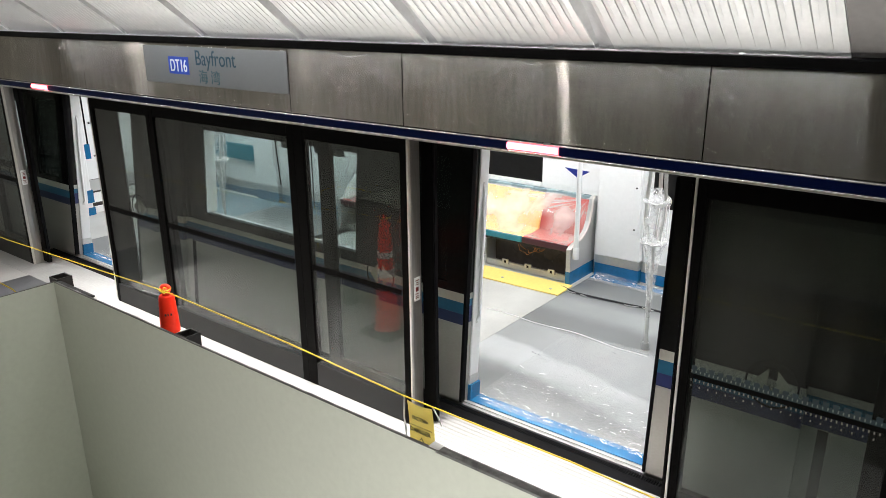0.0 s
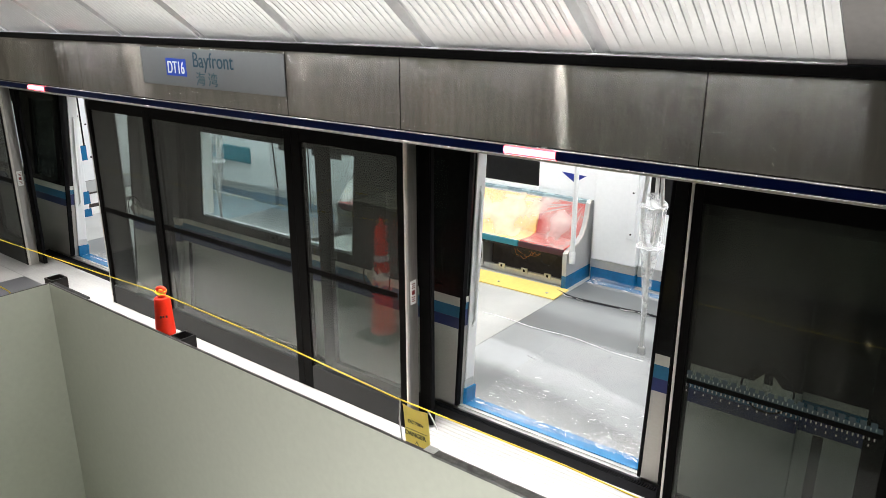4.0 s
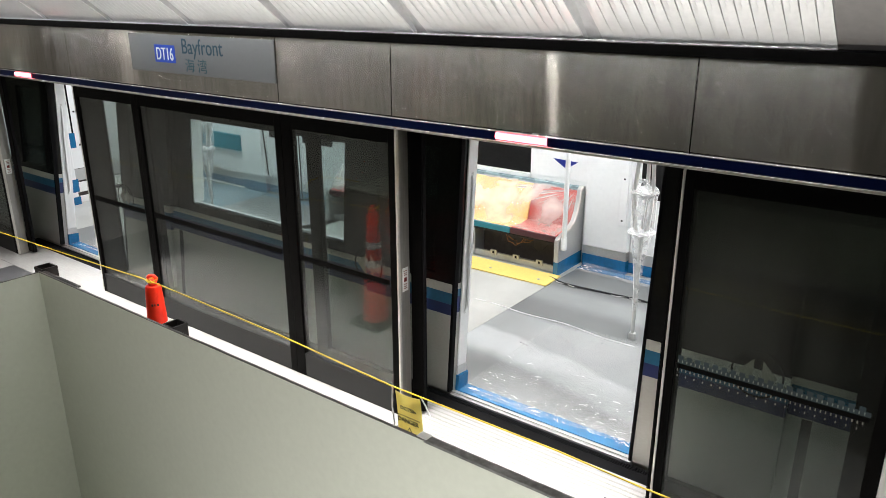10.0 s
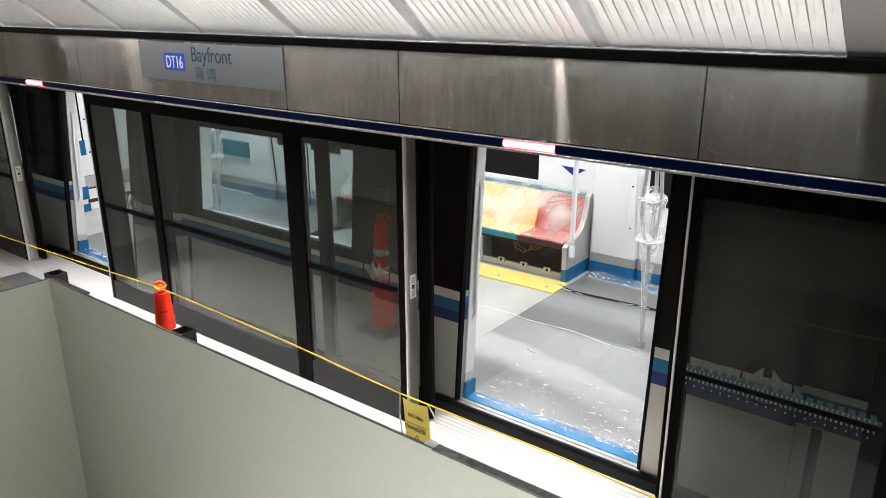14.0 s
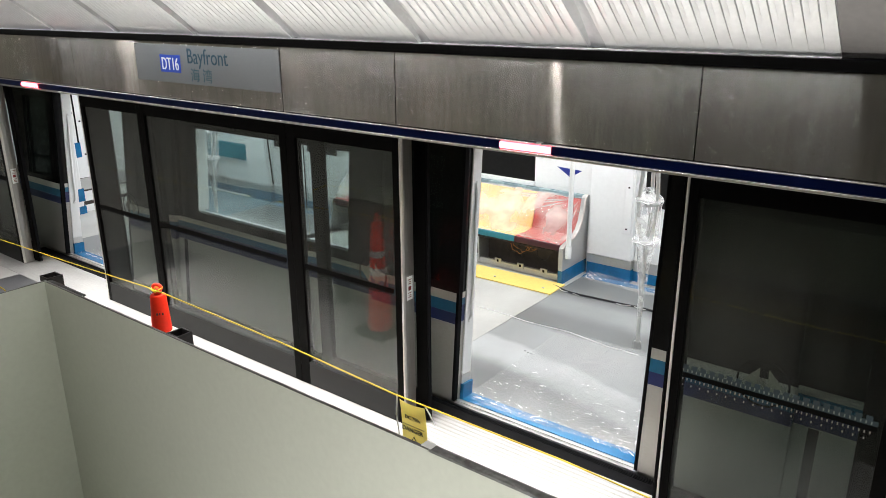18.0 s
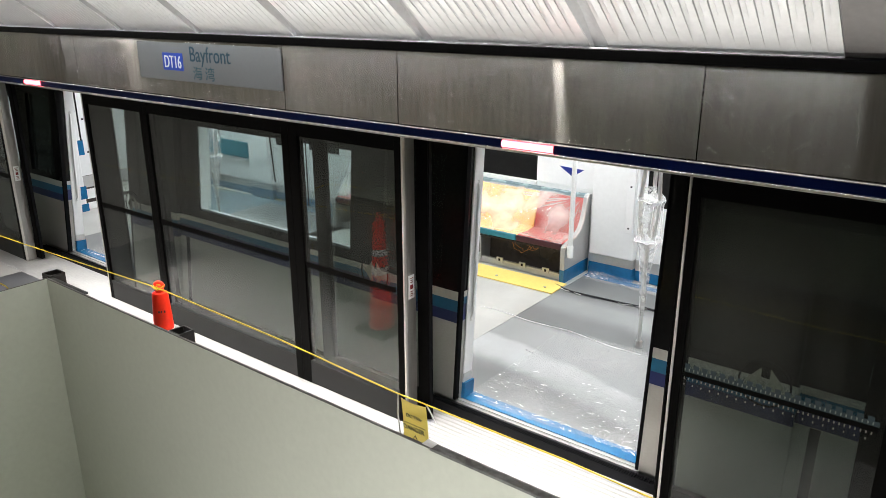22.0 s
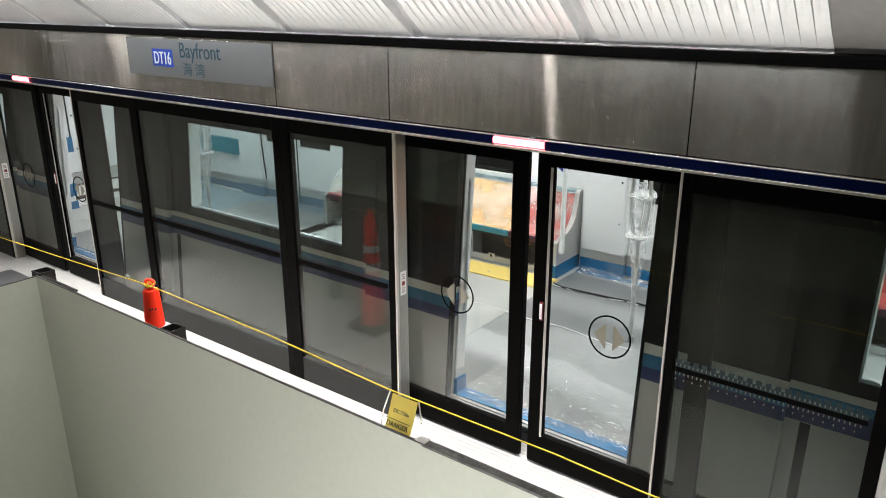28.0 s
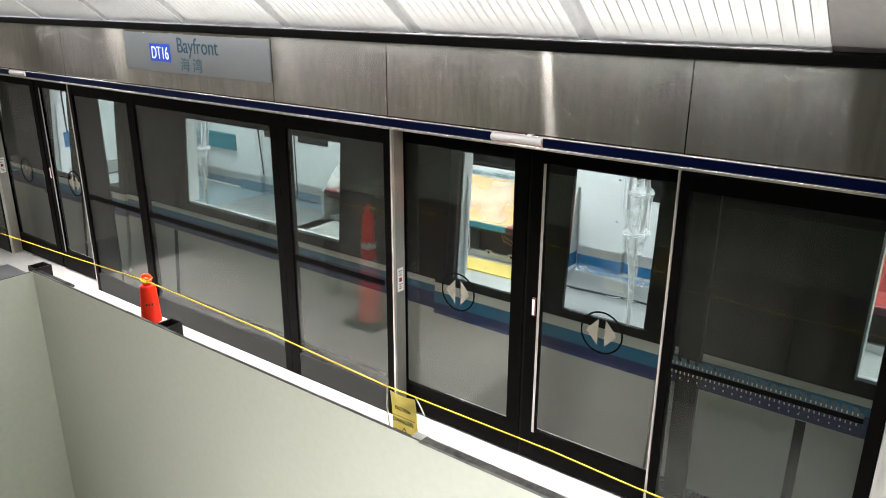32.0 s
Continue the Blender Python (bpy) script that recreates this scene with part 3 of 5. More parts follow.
for k, x in enumerate(LAMPS):
    lamp = thing("signal_lamp", "door signal lamp set in the navy strip", "lamp", "door signal lamps", at=pose(x, 0.0045, 2.1145))
    part("housing", block(-0.166, 0.166, 0.026, 0.046, -0.022, 0.022), BLACK_FRAME, lamp)
    # drum added so that its turn stands in for the lamp switching
    drum = new("drum")
    drum.parent = lamp
    half = [(0.0215 * -math.sin(radians(a)), 0.0215 * math.cos(radians(a))) for a in range(25, 156, 13)]
    wide = [(0.0213 * math.sin(radians(a)), 0.0213 * math.cos(radians(a))) for a in range(-24, 205, 12)]
    part("red_lens", extrude_profile(half, -0.164, 0.164), LAMP_RED, drum, "red glowing lens", True)
    part("white_lens", extrude_profile(wide, -0.165, 0.165), LAMP_OFF, drum, "white unlit lens", True)
    SIGNALS.append(drum)

# station sign on the header
sign = thing("station_sign", "grey station name sign with a blue code plate", "sign", at=pose(0, -0.003, 0))
SX0, SX1 = -5.97, -4.162
bm = block(SX0, SX1, -0.004, 0.002, 2.282, 2.578, 0.0)
part("plate", bm, SIGN_FACE, sign)
part("code_plate", block(-5.61, -5.335, -0.007, -0.0042, 2.362, 2.498), SIGN_BLUE, sign, "blue code plate")
for d in (0, 0.004):
    lettering("code_text", "DT16", 0.138, SIGN_WHITE, sign, (-5.590 + d, -0.0085 - 0.02 * d, 2.382), 0.72, 0.001, "white letters")
lettering("name_text", "Bayfront", 0.165, SIGN_TEAL, sign, (-5.245, -0.0055, 2.442), 0.90, 0.001, "dark teal letters")
for c, d in (("海", 0.0), ("湾", 0.158)):
    lettering("name_text_chinese", c, 0.112, SIGN_PALE, sign, (-5.215 + d, -0.0055, 2.312), 1.10, 0.001, "pale teal characters")


# ---------------------------------------------------------------- fixed screens
def dots(x0, x1, y0, y1):
    """Small printed marks across a pane: rows of ticks, a row of squares and a dark band."""
    white, teal = bmesh.new(), bmesh.new()
    n = int((x1 - x0) / 0.0225)
    for i in range(n):
        x = x0 + 0.0225 * i
        box(white, x, x + 0.0058, y0, y1, 1.039, 1.053)
        box(white, x, x + 0.0058, y0, y1, 0.988, 1.001)
        if i % 2 == 0:
            box(white, x + 0.002, x + 0.0076, y0, y1, 0.956, 0.966)
            box(teal, x, x + 0.028, y0 + 0.0012, y1, 1.058, 1.079)
    box(teal, x0, x1, y0 + 0.0014, y1, 1.033, 1.0575)
    return white, teal, box(bmesh.new(), x0, x1, y0, y1, 1.006, 1.032)


def comb(x0, x1, y0, y1):
    """A dark printed band with a fine comb of ticks under it."""
    bm = box(bmesh.new(), x0, x1, y0, y1, 0.990, 1.026)
    for i in range(int((x1 - x0) / 0.0225)):
        box(bm, x0 + 0.0225 * i, x0 + 0.0225 * i + 0.010, y0, y1, 0.976, 0.9895)
    return bm


def fixed_screen(x0, x1, left, right, cap_left=False, cap_right=False, ticks=()):
    scr = thing("fixed_screen", "fixed glass platform screen in a black frame", "platform screen", "fixed screens")
    z0, z1, foot, top = 0.004, 2.069, 0.20, 1.975
    part("stile", block(x0 + 0.001, x0 + left, 0.0, 0.06, z0, z1, 0.002), BLACK_FRAME, scr)
    part("stile", block(x1 - right, x1 - 0.001, 0.0, 0.06, z0, z1, 0.002), BLACK_FRAME, scr)
    part("top_rail", block(x0 + left, x1 - right, 0.002, 0.058, top, z1), BLACK_FRAME, scr)
    part("bottom_rail", block(x0 + left, x1 - right, 0.002, 0.058, z0, foot), CHARCOAL, scr, "charcoal bottom rail")
    part("glass", block(x0 + left, x1 - right, 0.012, 0.022, foot, top), SCREEN_GLASS, scr, "dark tinted glass")
    if ticks:
        w, t, band = dots(x0 + left + 0.01, x1 - right - 0.02, 0.0085, 0.0112)
        part("printed_tick", w, ticks[0], scr, "rows of small printed ticks", kind="stuff")
        part("printed_square", t, ticks[1], scr, "row of small printed squares", kind="stuff")
        part("printed_band", band, BLACK_FRAME, scr, "dark printed band")
    else:
        part("printed_band", comb(x0 + left + 0.01, x1 - right - 0.02, 0.0085, 0.0112), BLACK_FRAME, scr, "dark printed band with a fine comb", kind="stuff")
    if cap_left:
        part("end_cap", block(x0 - 0.012, x0, -0.004, 0.062, z0, z1, 0.002), STEEL_EDGE, scr, "bright steel edge")
    if cap_right:
        part("end_cap", block(x1, x1 + 0.014, -0.004, 0.020, z0, z1, 0.002), STEEL_EDGE, scr, "bright steel edge")
        part("jamb_face", block(x1, x1 + 0.013, 0.0205, 0.113, z0, z1, 0.001), STEEL_JAMB, scr, "satin steel jamb")
    return scr


for k in (-1, 0, 1):
    s = PITCH * k
    if k > 0:
        fixed_screen(-1.205, -0.152, 0.05, 0.066, cap_left=True, ticks=(DECAL_WHITE, DECAL_TEAL))
        solid("column_cladding", block(-0.151, 0.6, -0.012, 0.06, 0.004, 2.068, 0.004), STEEL_PALE, "pale brushed steel column cladding", "column", kind="structure")
        continue
    scr = fixed_screen(-7.046 + s, -6.030 + s, 0.05, 0.055, cap_left=True)
    part("backing_panel", block(-6.996 + s, -6.605 + s, 0.026, 0.040, 0.20, 1.975), BLACK_FRAME, scr, "black panel behind the glass")
    fixed_screen(-6.030 + s, -4.155 + s, 0.055, 0.075)
    fixed_screen(-4.155 + s, -3.079 + s, 0.095, 0.06, cap_right=True)

# small notice cards on the steel edges
for k in (-1, 0):
    card = thing("notice_card", "small white notice card with a red mark on steel", "notice", "notice cards", at=pose(-3.0655 + PITCH * k + 0.002, 0.062, 1.040))
    part("card", block(0, 0.002, -0.030, 0.030, -0.085, 0.085), WHITE_PLASTIC, card)
    part("mark", block(0.002, 0.003, -0.014, 0.014, -0.016, 0.014), RED_LABEL, card, "red mark")
    for z, half in ((0.060, 0.018), (0.044, 0.012), (0.030, 0.016), (-0.036, 0.018), (-0.052, 0.014), (-0.066, 0.016)):
        part("line_of_print", block(0.002, 0.003, -half, half, z, z + 0.005), RED_LABEL, card, "red print")


# ---------------------------------------------------------------- sliding screen doors
def screen_door(side):
    """A leaf whose leading edge lies at x = 0; side: -1 reaches to the left of it, 1 to the right."""
    door = thing("screen_door", "sliding glass platform screen door in a black frame", "platform screen door", "screen door leaves")

    def bx(a, b, *rest):
        return block(min(side * a, side * b), max(side * a, side * b), *rest)
    part("leading_stile", bx(0.008, 0.105, 0.0, 0.045, 0.018, 2.07, 0.003), BLACK_FRAME, door)
    part("rubber_edge", bx(0.0, 0.008, 0.008, 0.037, 0.02, 2.068), BLACK_RUBBER, door)
    part("rear_stile", bx(0.965, 1.085, 0.0, 0.045, 0.018, 2.07, 0.003), BLACK_FRAME, door)
    part("top_rail", bx(0.105, 0.965, 0.001, 0.044, 1.975, 2.07), BLACK_FRAME, door)
    part("bottom_rail", bx(0.105, 0.965, 0.001, 0.044, 0.018, 0.225), BLACK_FRAME, door)
    part("glass", bx(0.105, 0.965, 0.012, 0.020, 0.225, 1.975), DOOR_GLASS, door, "clear glass")
    if side > 0:
        part("inner_trim", bx(0.090, 0.106, -0.0035, -0.0005, 0.22, 1.97), STEEL_EDGE, door, "thin steel trim")
        part("handle_back", bx(0.057, 0.080, -0.010, -0.001, 1.025, 1.145, 0.002), RED_LABEL, door, "dark red release handle")
        part("handle_plate", bx(0.060, 0.076, -0.0135, -0.0105, 1.035, 1.135), WHITE_PLASTIC, door, "white plate")
    cx = side * 0.51
    part("ring_mark", ring(0.132, 0.010, 0.0085, 0.0115, cx, 1.033), BLACK_FRAME, door, "black printed ring")
    for d in (-1, 1):
        part("arrow_mark", prism([(cx + d * 0.096, 1.033), (cx + d * 0.022, 1.033 + 0.082), (cx + d * 0.022, 1.033 - 0.082)], 0.0085, 0.0115), DECAL_GREY, door, "grey printed arrow")
    return door


LEAVES = []
for k in (-1, 0):
    for side in (-1, 1):
        door = screen_door(side)
        LEAVES.append((door, SEAM + PITCH * k, side))

# ---------------------------------------------------------------- platform edge
edge = thing("platform_edge", "ribbed aluminium threshold and black rubber edge along the platform", "platform edge", kind="structure")
part("threshold", block(X0, X1, -0.200, 0.30, -0.03, -0.0012), GROOVE, edge, "ribbed aluminium threshold")
for i in range(12):
    y = -0.197 + i * 0.042
    part("rib", block(-3.06, X1, y, y + 0.026, -0.004, 0.0005, 0.001), ALUMINIUM, edge)
part("plain_plate", block(X0, -3.062, -0.197, 0.297, -0.004, 0.0005, 0.001), ALUMINIUM, edge, "plain aluminium plate before the fixed panes")
part("gap_edge", block(X0, X1, 0.30, 0.40, -0.2, -0.001, 0.006), BLACK_RUBBER, edge, "black rubber edge")
bm = bmesh.new()
for i in range(int((1.6 - -9.4) / 0.017)):
    x = -9.4 + i * 0.017
    box(bm, x, x + 0.009, 0.40, 0.46, -0.045, -0.006)
part("rubber_teeth", bm, BLACK_RUBBER, edge, "comb of short rubber teeth", kind="stuff")

# ---------------------------------------------------------------- train car
FLANK = pose(0, 0.50, 0, LEAN)
car = thing("train_car", "silver train car with black window band, teal and navy stripes", "train")
flank = new("flank")
flank.parent, flank.matrix_basis = car, FLANK
ROOF, DOOR_TOP = 1.962, 1.950
for k in (-2, -1, 0, 1):
    s = PITCH * k
    a, b = -1.525 - PITCH + s, -2.99 + s         # wall between two doors
    w = [(-6.20 + s, -4.147 + s)]
    zw0, zw1 = 0.945, 1.768
    part("lower_panel", block(a, b, 0, 0.07, -0.35, 0.640, 0.002), CAR_SILVER, flank, "silver lower panel")
    part("navy_stripe", block(a, b, -0.001, 0.07, 0.6405, 0.7675), CAR_NAVY, flank, "navy stripe")
    part("teal_stripe", block(a, b, -0.001, 0.07, 0.768, 0.8215), CAR_TEAL, flank, "teal stripe")
    part("pale_band", block(a, b, -0.001, 0.07, 0.822, 0.868), CAR_BAND, flank, "pale band")
    part("window_sill", block(a, b, 0, 0.07, 0.8685, zw0), CAR_BLACK, flank)
    part("window_head", block(a, b, 0, 0.07, zw1, ROOF), CAR_BLACK, flank)
    cuts = [a] + [e for p in w for e in p] + [b]
    for c0, c1 in zip(cuts[::2], cuts[1::2]):
        part("pier", block(c0, c1, 0, 0.07, zw0, zw1), CAR_BLACK, flank)
    for c0, c1 in w:
        part("window", block(c0, c1, 0.004, 0.012, zw0, zw1), CAR_GLASS, flank, "clear car window")
        part("window_rim", block(c0, c1, 0.03, 0.07, zw0, zw0 + 0.018), CAR_WHITE, flank)
        part("window_jamb", block(c0, c0 + 0.012, 0.014, 0.13, zw0 + 0.019, zw1), CAR_WHITE, flank, "white window reveal")
        part("window_jamb", block(c1 - 0.012, c1, 0.014, 0.10, zw0 + 0.019, zw1), CAR_WHITE, flank, "white window reveal")
    part("panel_seam", block(a + 0.93, a + 0.985, -0.003, 0.0, -0.3, 0.635), BLACK_RUBBER, flank, "dark vertical seam")
    # door portal between this wall and the next
    p0, p1 = -2.99 + s, -1.525 + s
    part("door_head", block(p0, p1, 0, 0.07, DOOR_TOP, ROOF), CAR_BLACK, flank)
    part("threshold", block(p0, p1, -0.03, 0.10, -0.35, -0.004), CAR_METAL, flank, "steel door threshold")
    part("threshold_lip", block(p0, p1, 0.0, 0.025, -0.004, 0.006), CAR_METAL, flank)
    for x, d in ((p0, 1), (p1, -1)):
        part("door_pillar", block(min(x, x + 0.014 * d), max(x, x + 0.014 * d), 0.045, 0.155, 0.20, DOOR_TOP, 0.006), CAR_WHITE, flank, "white door pillar lining")
        part("pillar_kick", block(min(x, x + 0.014 * d), max(x, x + 0.014 * d), 0.045, 0.158, 0.1295, 0.1995), CAR_METAL, flank, "steel kick plate")
        part("pillar_foot", block(min(x, x + 0.03 * d), max(x, x + 0.03 * d), 0.045, 0.165, 0.0, 0.129), BLUE_FILM, flank, "blue film on the pillar foot")
part("roof_edge", block(X0 - 6, X1 + 4, 0.0, 0.25, ROOF + 0.001, 2.4, 0.01), CAR_BLACK, flank, "dark roof edge")

# the inside of the car
CX0, CX1 = -20.0, 9.0
part("floor_base", block(CX0, CX1, 0.53, 3.80, -0.3, -0.003), CAR_FLOOR, car, "grey car floor")
part("car_ceiling", block(CX0, CX1, 0.70, 3.90, 2.10, 2.16), CAR_WHITE, car, "white car ceiling")
part("car_end", block(CX0 - 0.05, CX0, 0.55, 3.9, -0.3, 2.16), CAR_WHITE, car)
part("car_end", block(CX1, CX1 + 0.05, 0.55, 3.9, -0.3, 2.16), CAR_WHITE, car)
for k in (-2, -1, 0, 1):
    s = PITCH * k
    part("floor_field", block(-7.1 + s, -3.50 + s, 0.62, 3.70, -0.003, 0.0012), CAR_FLOOR_PALE, car, "pale floor field")
    part("floor_sheet", block(-3.495, -1.06, 0.62, 3.70, -0.003, 0.0012), CAR_FLOOR_DOOR, car, "grey floor sheet with lamp sheen in its colour").matrix_basis = pose(s, 0, 0)
    part("sheet_edge", tube([(-3.9 + 0.09 * i + s, 2.112 + 0.016 * math.sin(0.7 * i) - 0.0028 * max(0, i - 9) ** 1.35, 0.003 + 0.0015 * math.sin(1.9 * i)) for i in range(20)], 0.0042, 6), CREASE_GLINT_FILM, car, "white wavy edge of a film sheet", True)
    # far flank: dark windows over the seats, white panels, closed doors
    wa, wb = -7.36 + 0.75 + s, (-4.25 if k >= 0 else -4.87) + s
    part("far_lower", block(-7.40 + s, -3.50 + s, 3.72, 3.80, 0.0, 0.93), CAR_WHITE, car)
    part("far_upper", block(-7.40 + s, -3.50 + s, 3.72, 3.80, 1.72, 2.10), CAR_WHITE, car)
    part("far_panel", block(wb, -3.50 + s, 3.715, 3.79, 0.932, 1.72), CAR_WHITE, car, "white wall panel")
    part("far_panel", block(-7.40 + s, wa, 3.715, 3.79, 0.932, 1.72), CAR_WHITE, car, "white wall panel")
    part("far_window", block(wa, wb, 3.745, 3.755, 0.932, 1.72), CAR_BLACK, car, "dark window")
    part("far_sill", block(wa, wb, 3.69, 3.745, 0.885, 0.931, 0.006), CAR_WHITE, car, "white window sill")
    for x0, x1 in ((-3.498 + s, -2.985 + s), (-1.48 + s, -1.02 + s)):
        part("door_column", block(x0, x1, 3.62, 3.79, 0.245, 2.10, 0.012), CAR_WHITE, car, "white door column lining")
        part("column_kick", block(x0, x1, 3.63, 3.79, 0.15, 0.244), CAR_METAL, car, "steel kick plate")
        part("column_foot", block(x0, x1, 3.628, 3.79, 0.0, 0.149), BLUE_PALE if k < 0 else BLUE_FILM, car, "blue film")
    part("column_slot", block(-3.095 + s, -3.005 + s, 3.596, 3.62, 0.55, 1.75, 0.008), CAR_WHITE, car, "narrow raised cover")
    for z in (0.60, 1.05):
        part("screw", block(-3.059 + s, -3.041 + s, 3.590, 3.597, z, z + 0.016), BLACK_RUBBER, car)
    for x0, x1 in ((-2.980 + s, -2.262 + s), (-2.258 + s, -1.485 + s)):
        part("far_door", block(x0, x1, 3.70, 3.75, 0.01, 2.0, 0.004), CAR_WHITE, car, "closed white far door leaf")
        part("far_door_glass", block(x0 + 0.07, x1 - 0.10, 3.692, 3.701, 0.86, 1.75), CAR_BLACK, car, "dark door window")
        part("far_door_kick", block(x0 + 0.003, x1 - 0.003, 3.690, 3.700, 0.13, 0.25), CAR_METAL, car)
        part("far_door_film", block(x0 + 0.003, x1 - 0.003, 3.690, 3.700, 0.012, 0.128), BLUE_PALE if k < 0 else BLUE_FILM, car, "blue film")
    part("far_door_seam", block(-2.266 + s, -2.250 + s, 3.683, 3.6895, 0.02, 2.0), BLACK_RUBBER, car, "dark seam between the far doors")
    # blue direction mark on the white panel
    part("blue_mark", prism([(-3.965 + s, 1.148), (-3.655 + s, 1.135), (-3.80 + s, 1.045)], 3.7110, 3.7145), MARK_BLUE, car, "blue printed triangle")
    # blue film on the floor along the threshold
    part("floor_film_blue", block(-2.99 + s, -1.525 + s, 0.545, 0.672, -0.003, 0.003), BLUE_FILM, car, "blue film taped at the threshold")
    part("floor_film_blue", block(-3.50 + s, -1.1 + s, 3.52, 3.625, -0.003, 0.002), BLUE_PALE if k < 0 else BLUE_FILM, car, "blue film taped to the floor")


# ---------------------------------------------------------------- train doors
def train_door(side):
    """An outer sliding leaf, leading edge at x = 0; side: -1 reaches to the left, 1 to the right."""
    door = thing("train_door", "sliding train door leaf with black band and teal and navy stripes", "train door", "train door leaves")

    def bx(a, b, *rest):
        return block(min(side * a, side * b), max(side * a, side * b), *rest)
    part("leading_edge", bx(0.0, 0.022, -0.004, 0.036, 0.02, DOOR_TOP - 0.002), BLACK_RUBBER, door, "black rubber edge")
    part("inner_edge", bx(0.002, 0.020, 0.0365, 0.044, 0.02, DOOR_TOP - 0.002), BLACK_RUBBER, door)
    part("lower_panel", bx(0.022, 0.86, 0, 0.035, 0.02, 0.630, 0.002), CAR_SILVER, door, "silver lower panel")
    part("navy_stripe", bx(0.022, 0.86, -0.001, 0.035, 0.6305, 0.715), CAR_NAVY, door, "navy stripe")
    part("teal_stripe", bx(0.022, 0.86, -0.001, 0.035, 0.7155, 0.802), CAR_TEAL, door, "teal stripe")
    part("pale_band", bx(0.022, 0.86, -0.001, 0.035, 0.8025, 0.870), CAR_BAND, door, "pale band")
    part("sill", bx(0.022, 0.86, 0, 0.035, 0.8705, 0.93), CAR_BLACK, door)
    part("head", bx(0.022, 0.86, 0, 0.035, 1.855, DOOR_TOP - 0.002), CAR_BLACK, door)
    part("stile", bx(0.022, 0.185, 0, 0.035, 0.93, 1.855), CAR_BLACK, door)
    part("stile", bx(0.772, 0.86, 0, 0.035, 0.93, 1.855), CAR_BLACK, door)
    part("window", bx(0.185, 0.772, 0.006, 0.014, 0.93, 1.855), CAR_GLASS, door, "door window")
    return door


CAR_LEAVES = []
for k in (-1, 0):
    for side in (-1, 1):
        CAR_LEAVES.append((train_door(side), TSEAM + PITCH * k, side))


# ---------------------------------------------------------------- seats
def bench(s, colours):
    """A long bench against the far flank; colours: (from, to, seat back, front edge)."""
    b = thing("train_bench", "long train bench with coloured seats and steel end panels", "bench", "train benches")
    x0, x1 = colours[0][0] + s, colours[-1][1] + s
    for a, c, back, front in colours:
        part("backrest", extrude_profile([(3.545, 0.445), (3.60, 0.43), (3.715, 0.83), (3.69, 0.845), (3.655, 0.835)], a + s + 0.004, c + s - 0.004), back, b, smooth=True)
        part("seat_pan", extrude_profile([(3.20, 0.425), (3.22, 0.44), (3.40, 0.425), (3.56, 0.445), (3.60, 0.43), (3.56, 0.40), (3.22, 0.40)], a + s + 0.004, c + s - 0.004), back, b, smooth=True)
        part("seat_front", block(a + s + 0.002, c + s - 0.002, 3.165, 3.20, 0.365, 0.432, 0.01), front, b)
    part("back_rail", block(x0, x1, 3.652, 3.712, 0.838, 0.884, 0.008), RAIL_TEAL, b, "grey-teal rail above the backrest")
    part("underseat_box", block(x0 + 0.02, x1 - 0.03, 3.42, 3.60, 0.01, 0.36), UNDER_BROWN, b, "open brown equipment box")
    part("box_top", block(x0 + 0.02, x1 - 0.03, 3.22, 3.42, 0.335, 0.362), UNDER_BROWN, b)
    part("box_frame", block(x0 + 0.02, x1 - 0.03, 3.205, 3.222, 0.330, 0.345), UNDER_BROWN, b, "dark brown edge")
    part("foot_rail", block(x0 + 0.02, x1 - 0.03, 3.23, 3.262, 0.005, 0.075, 0.003), CAR_METAL, b, "steel foot rail")
    n = 0
    x = x0 + 0.15
    while x < x1 - 0.15:
        part("bracket", block(x, x + 0.085, 3.212, 3.229, 0.052, 0.112, 0.004), CAR_METAL, b, "steel bracket")
        part("bracket_hole", block(x + 0.030, x + 0.055, 3.2095, 3.2118, 0.070, 0.098), BLACK_RUBBER, b)
        x += 0.30
        n += 1
    part("box_divider", block(x1 - 1.09, x1 - 1.075, 3.22, 3.42, 0.01, 0.335), CAR_METAL, b)
    # steel end panels with a curved front
    outline = [(3.16, 0.0), (3.16, 0.40), (3.20, 0.425), (3.40, 0.47), (3.50, 0.53), (3.56, 0.62), (3.60, 0.74), (3.625, 0.86), (3.655, 0.885), (3.715, 0.885), (3.715, 0.0)]
    for x, tw in ((x1 - 0.002, 0.05), (x0 - 0.048, 0.05)):
        part("end_panel", extrude_profile([(y, z + (0.1505 if z == 0 else 0)) for y, z in outline], x, x + tw), SEAT_END, b, "grey satin end panel")
        part("end_foot", block(x - 0.001, x + tw + 0.001, 3.158, 3.715, 0.0, 0.15), BLUE_FILM if x > x0 else CAR_METAL, b, "blue film round its foot" if x > x0 else "steel foot")
        part("end_bead", tube([(x + tw, y, z) for y, z in outline[1:9]], 0.012, 8), STEEL_EDGE, b, "bright rounded edge", True)
    return b


WARM = ((-7.00, -6.46, SEAT_RED, SEAT_MAROON), (-6.46, -5.92, SEAT_RED, SEAT_MAROON), (-5.92, -5.38, SEAT_ORANGE, SEAT_TEAL), (-5.38, -4.84, SEAT_ORANGE, SEAT_TEAL),
        (-4.84, -4.17, SEAT_ORANGE, SEAT_TEAL), (-4.17, -3.60, SEAT_RED, SEAT_MAROON))
for k in (0, 1):
    bench(PITCH * k, WARM)

# end wall of the car: white lining, two white step risers, blue film, a dark window edge
EX = -10.58
part("end_wall", block(EX - 0.06, EX, 0.62, 3.72, 0.50, 2.10), CAR_WHITE, car, "white end wall of the car")
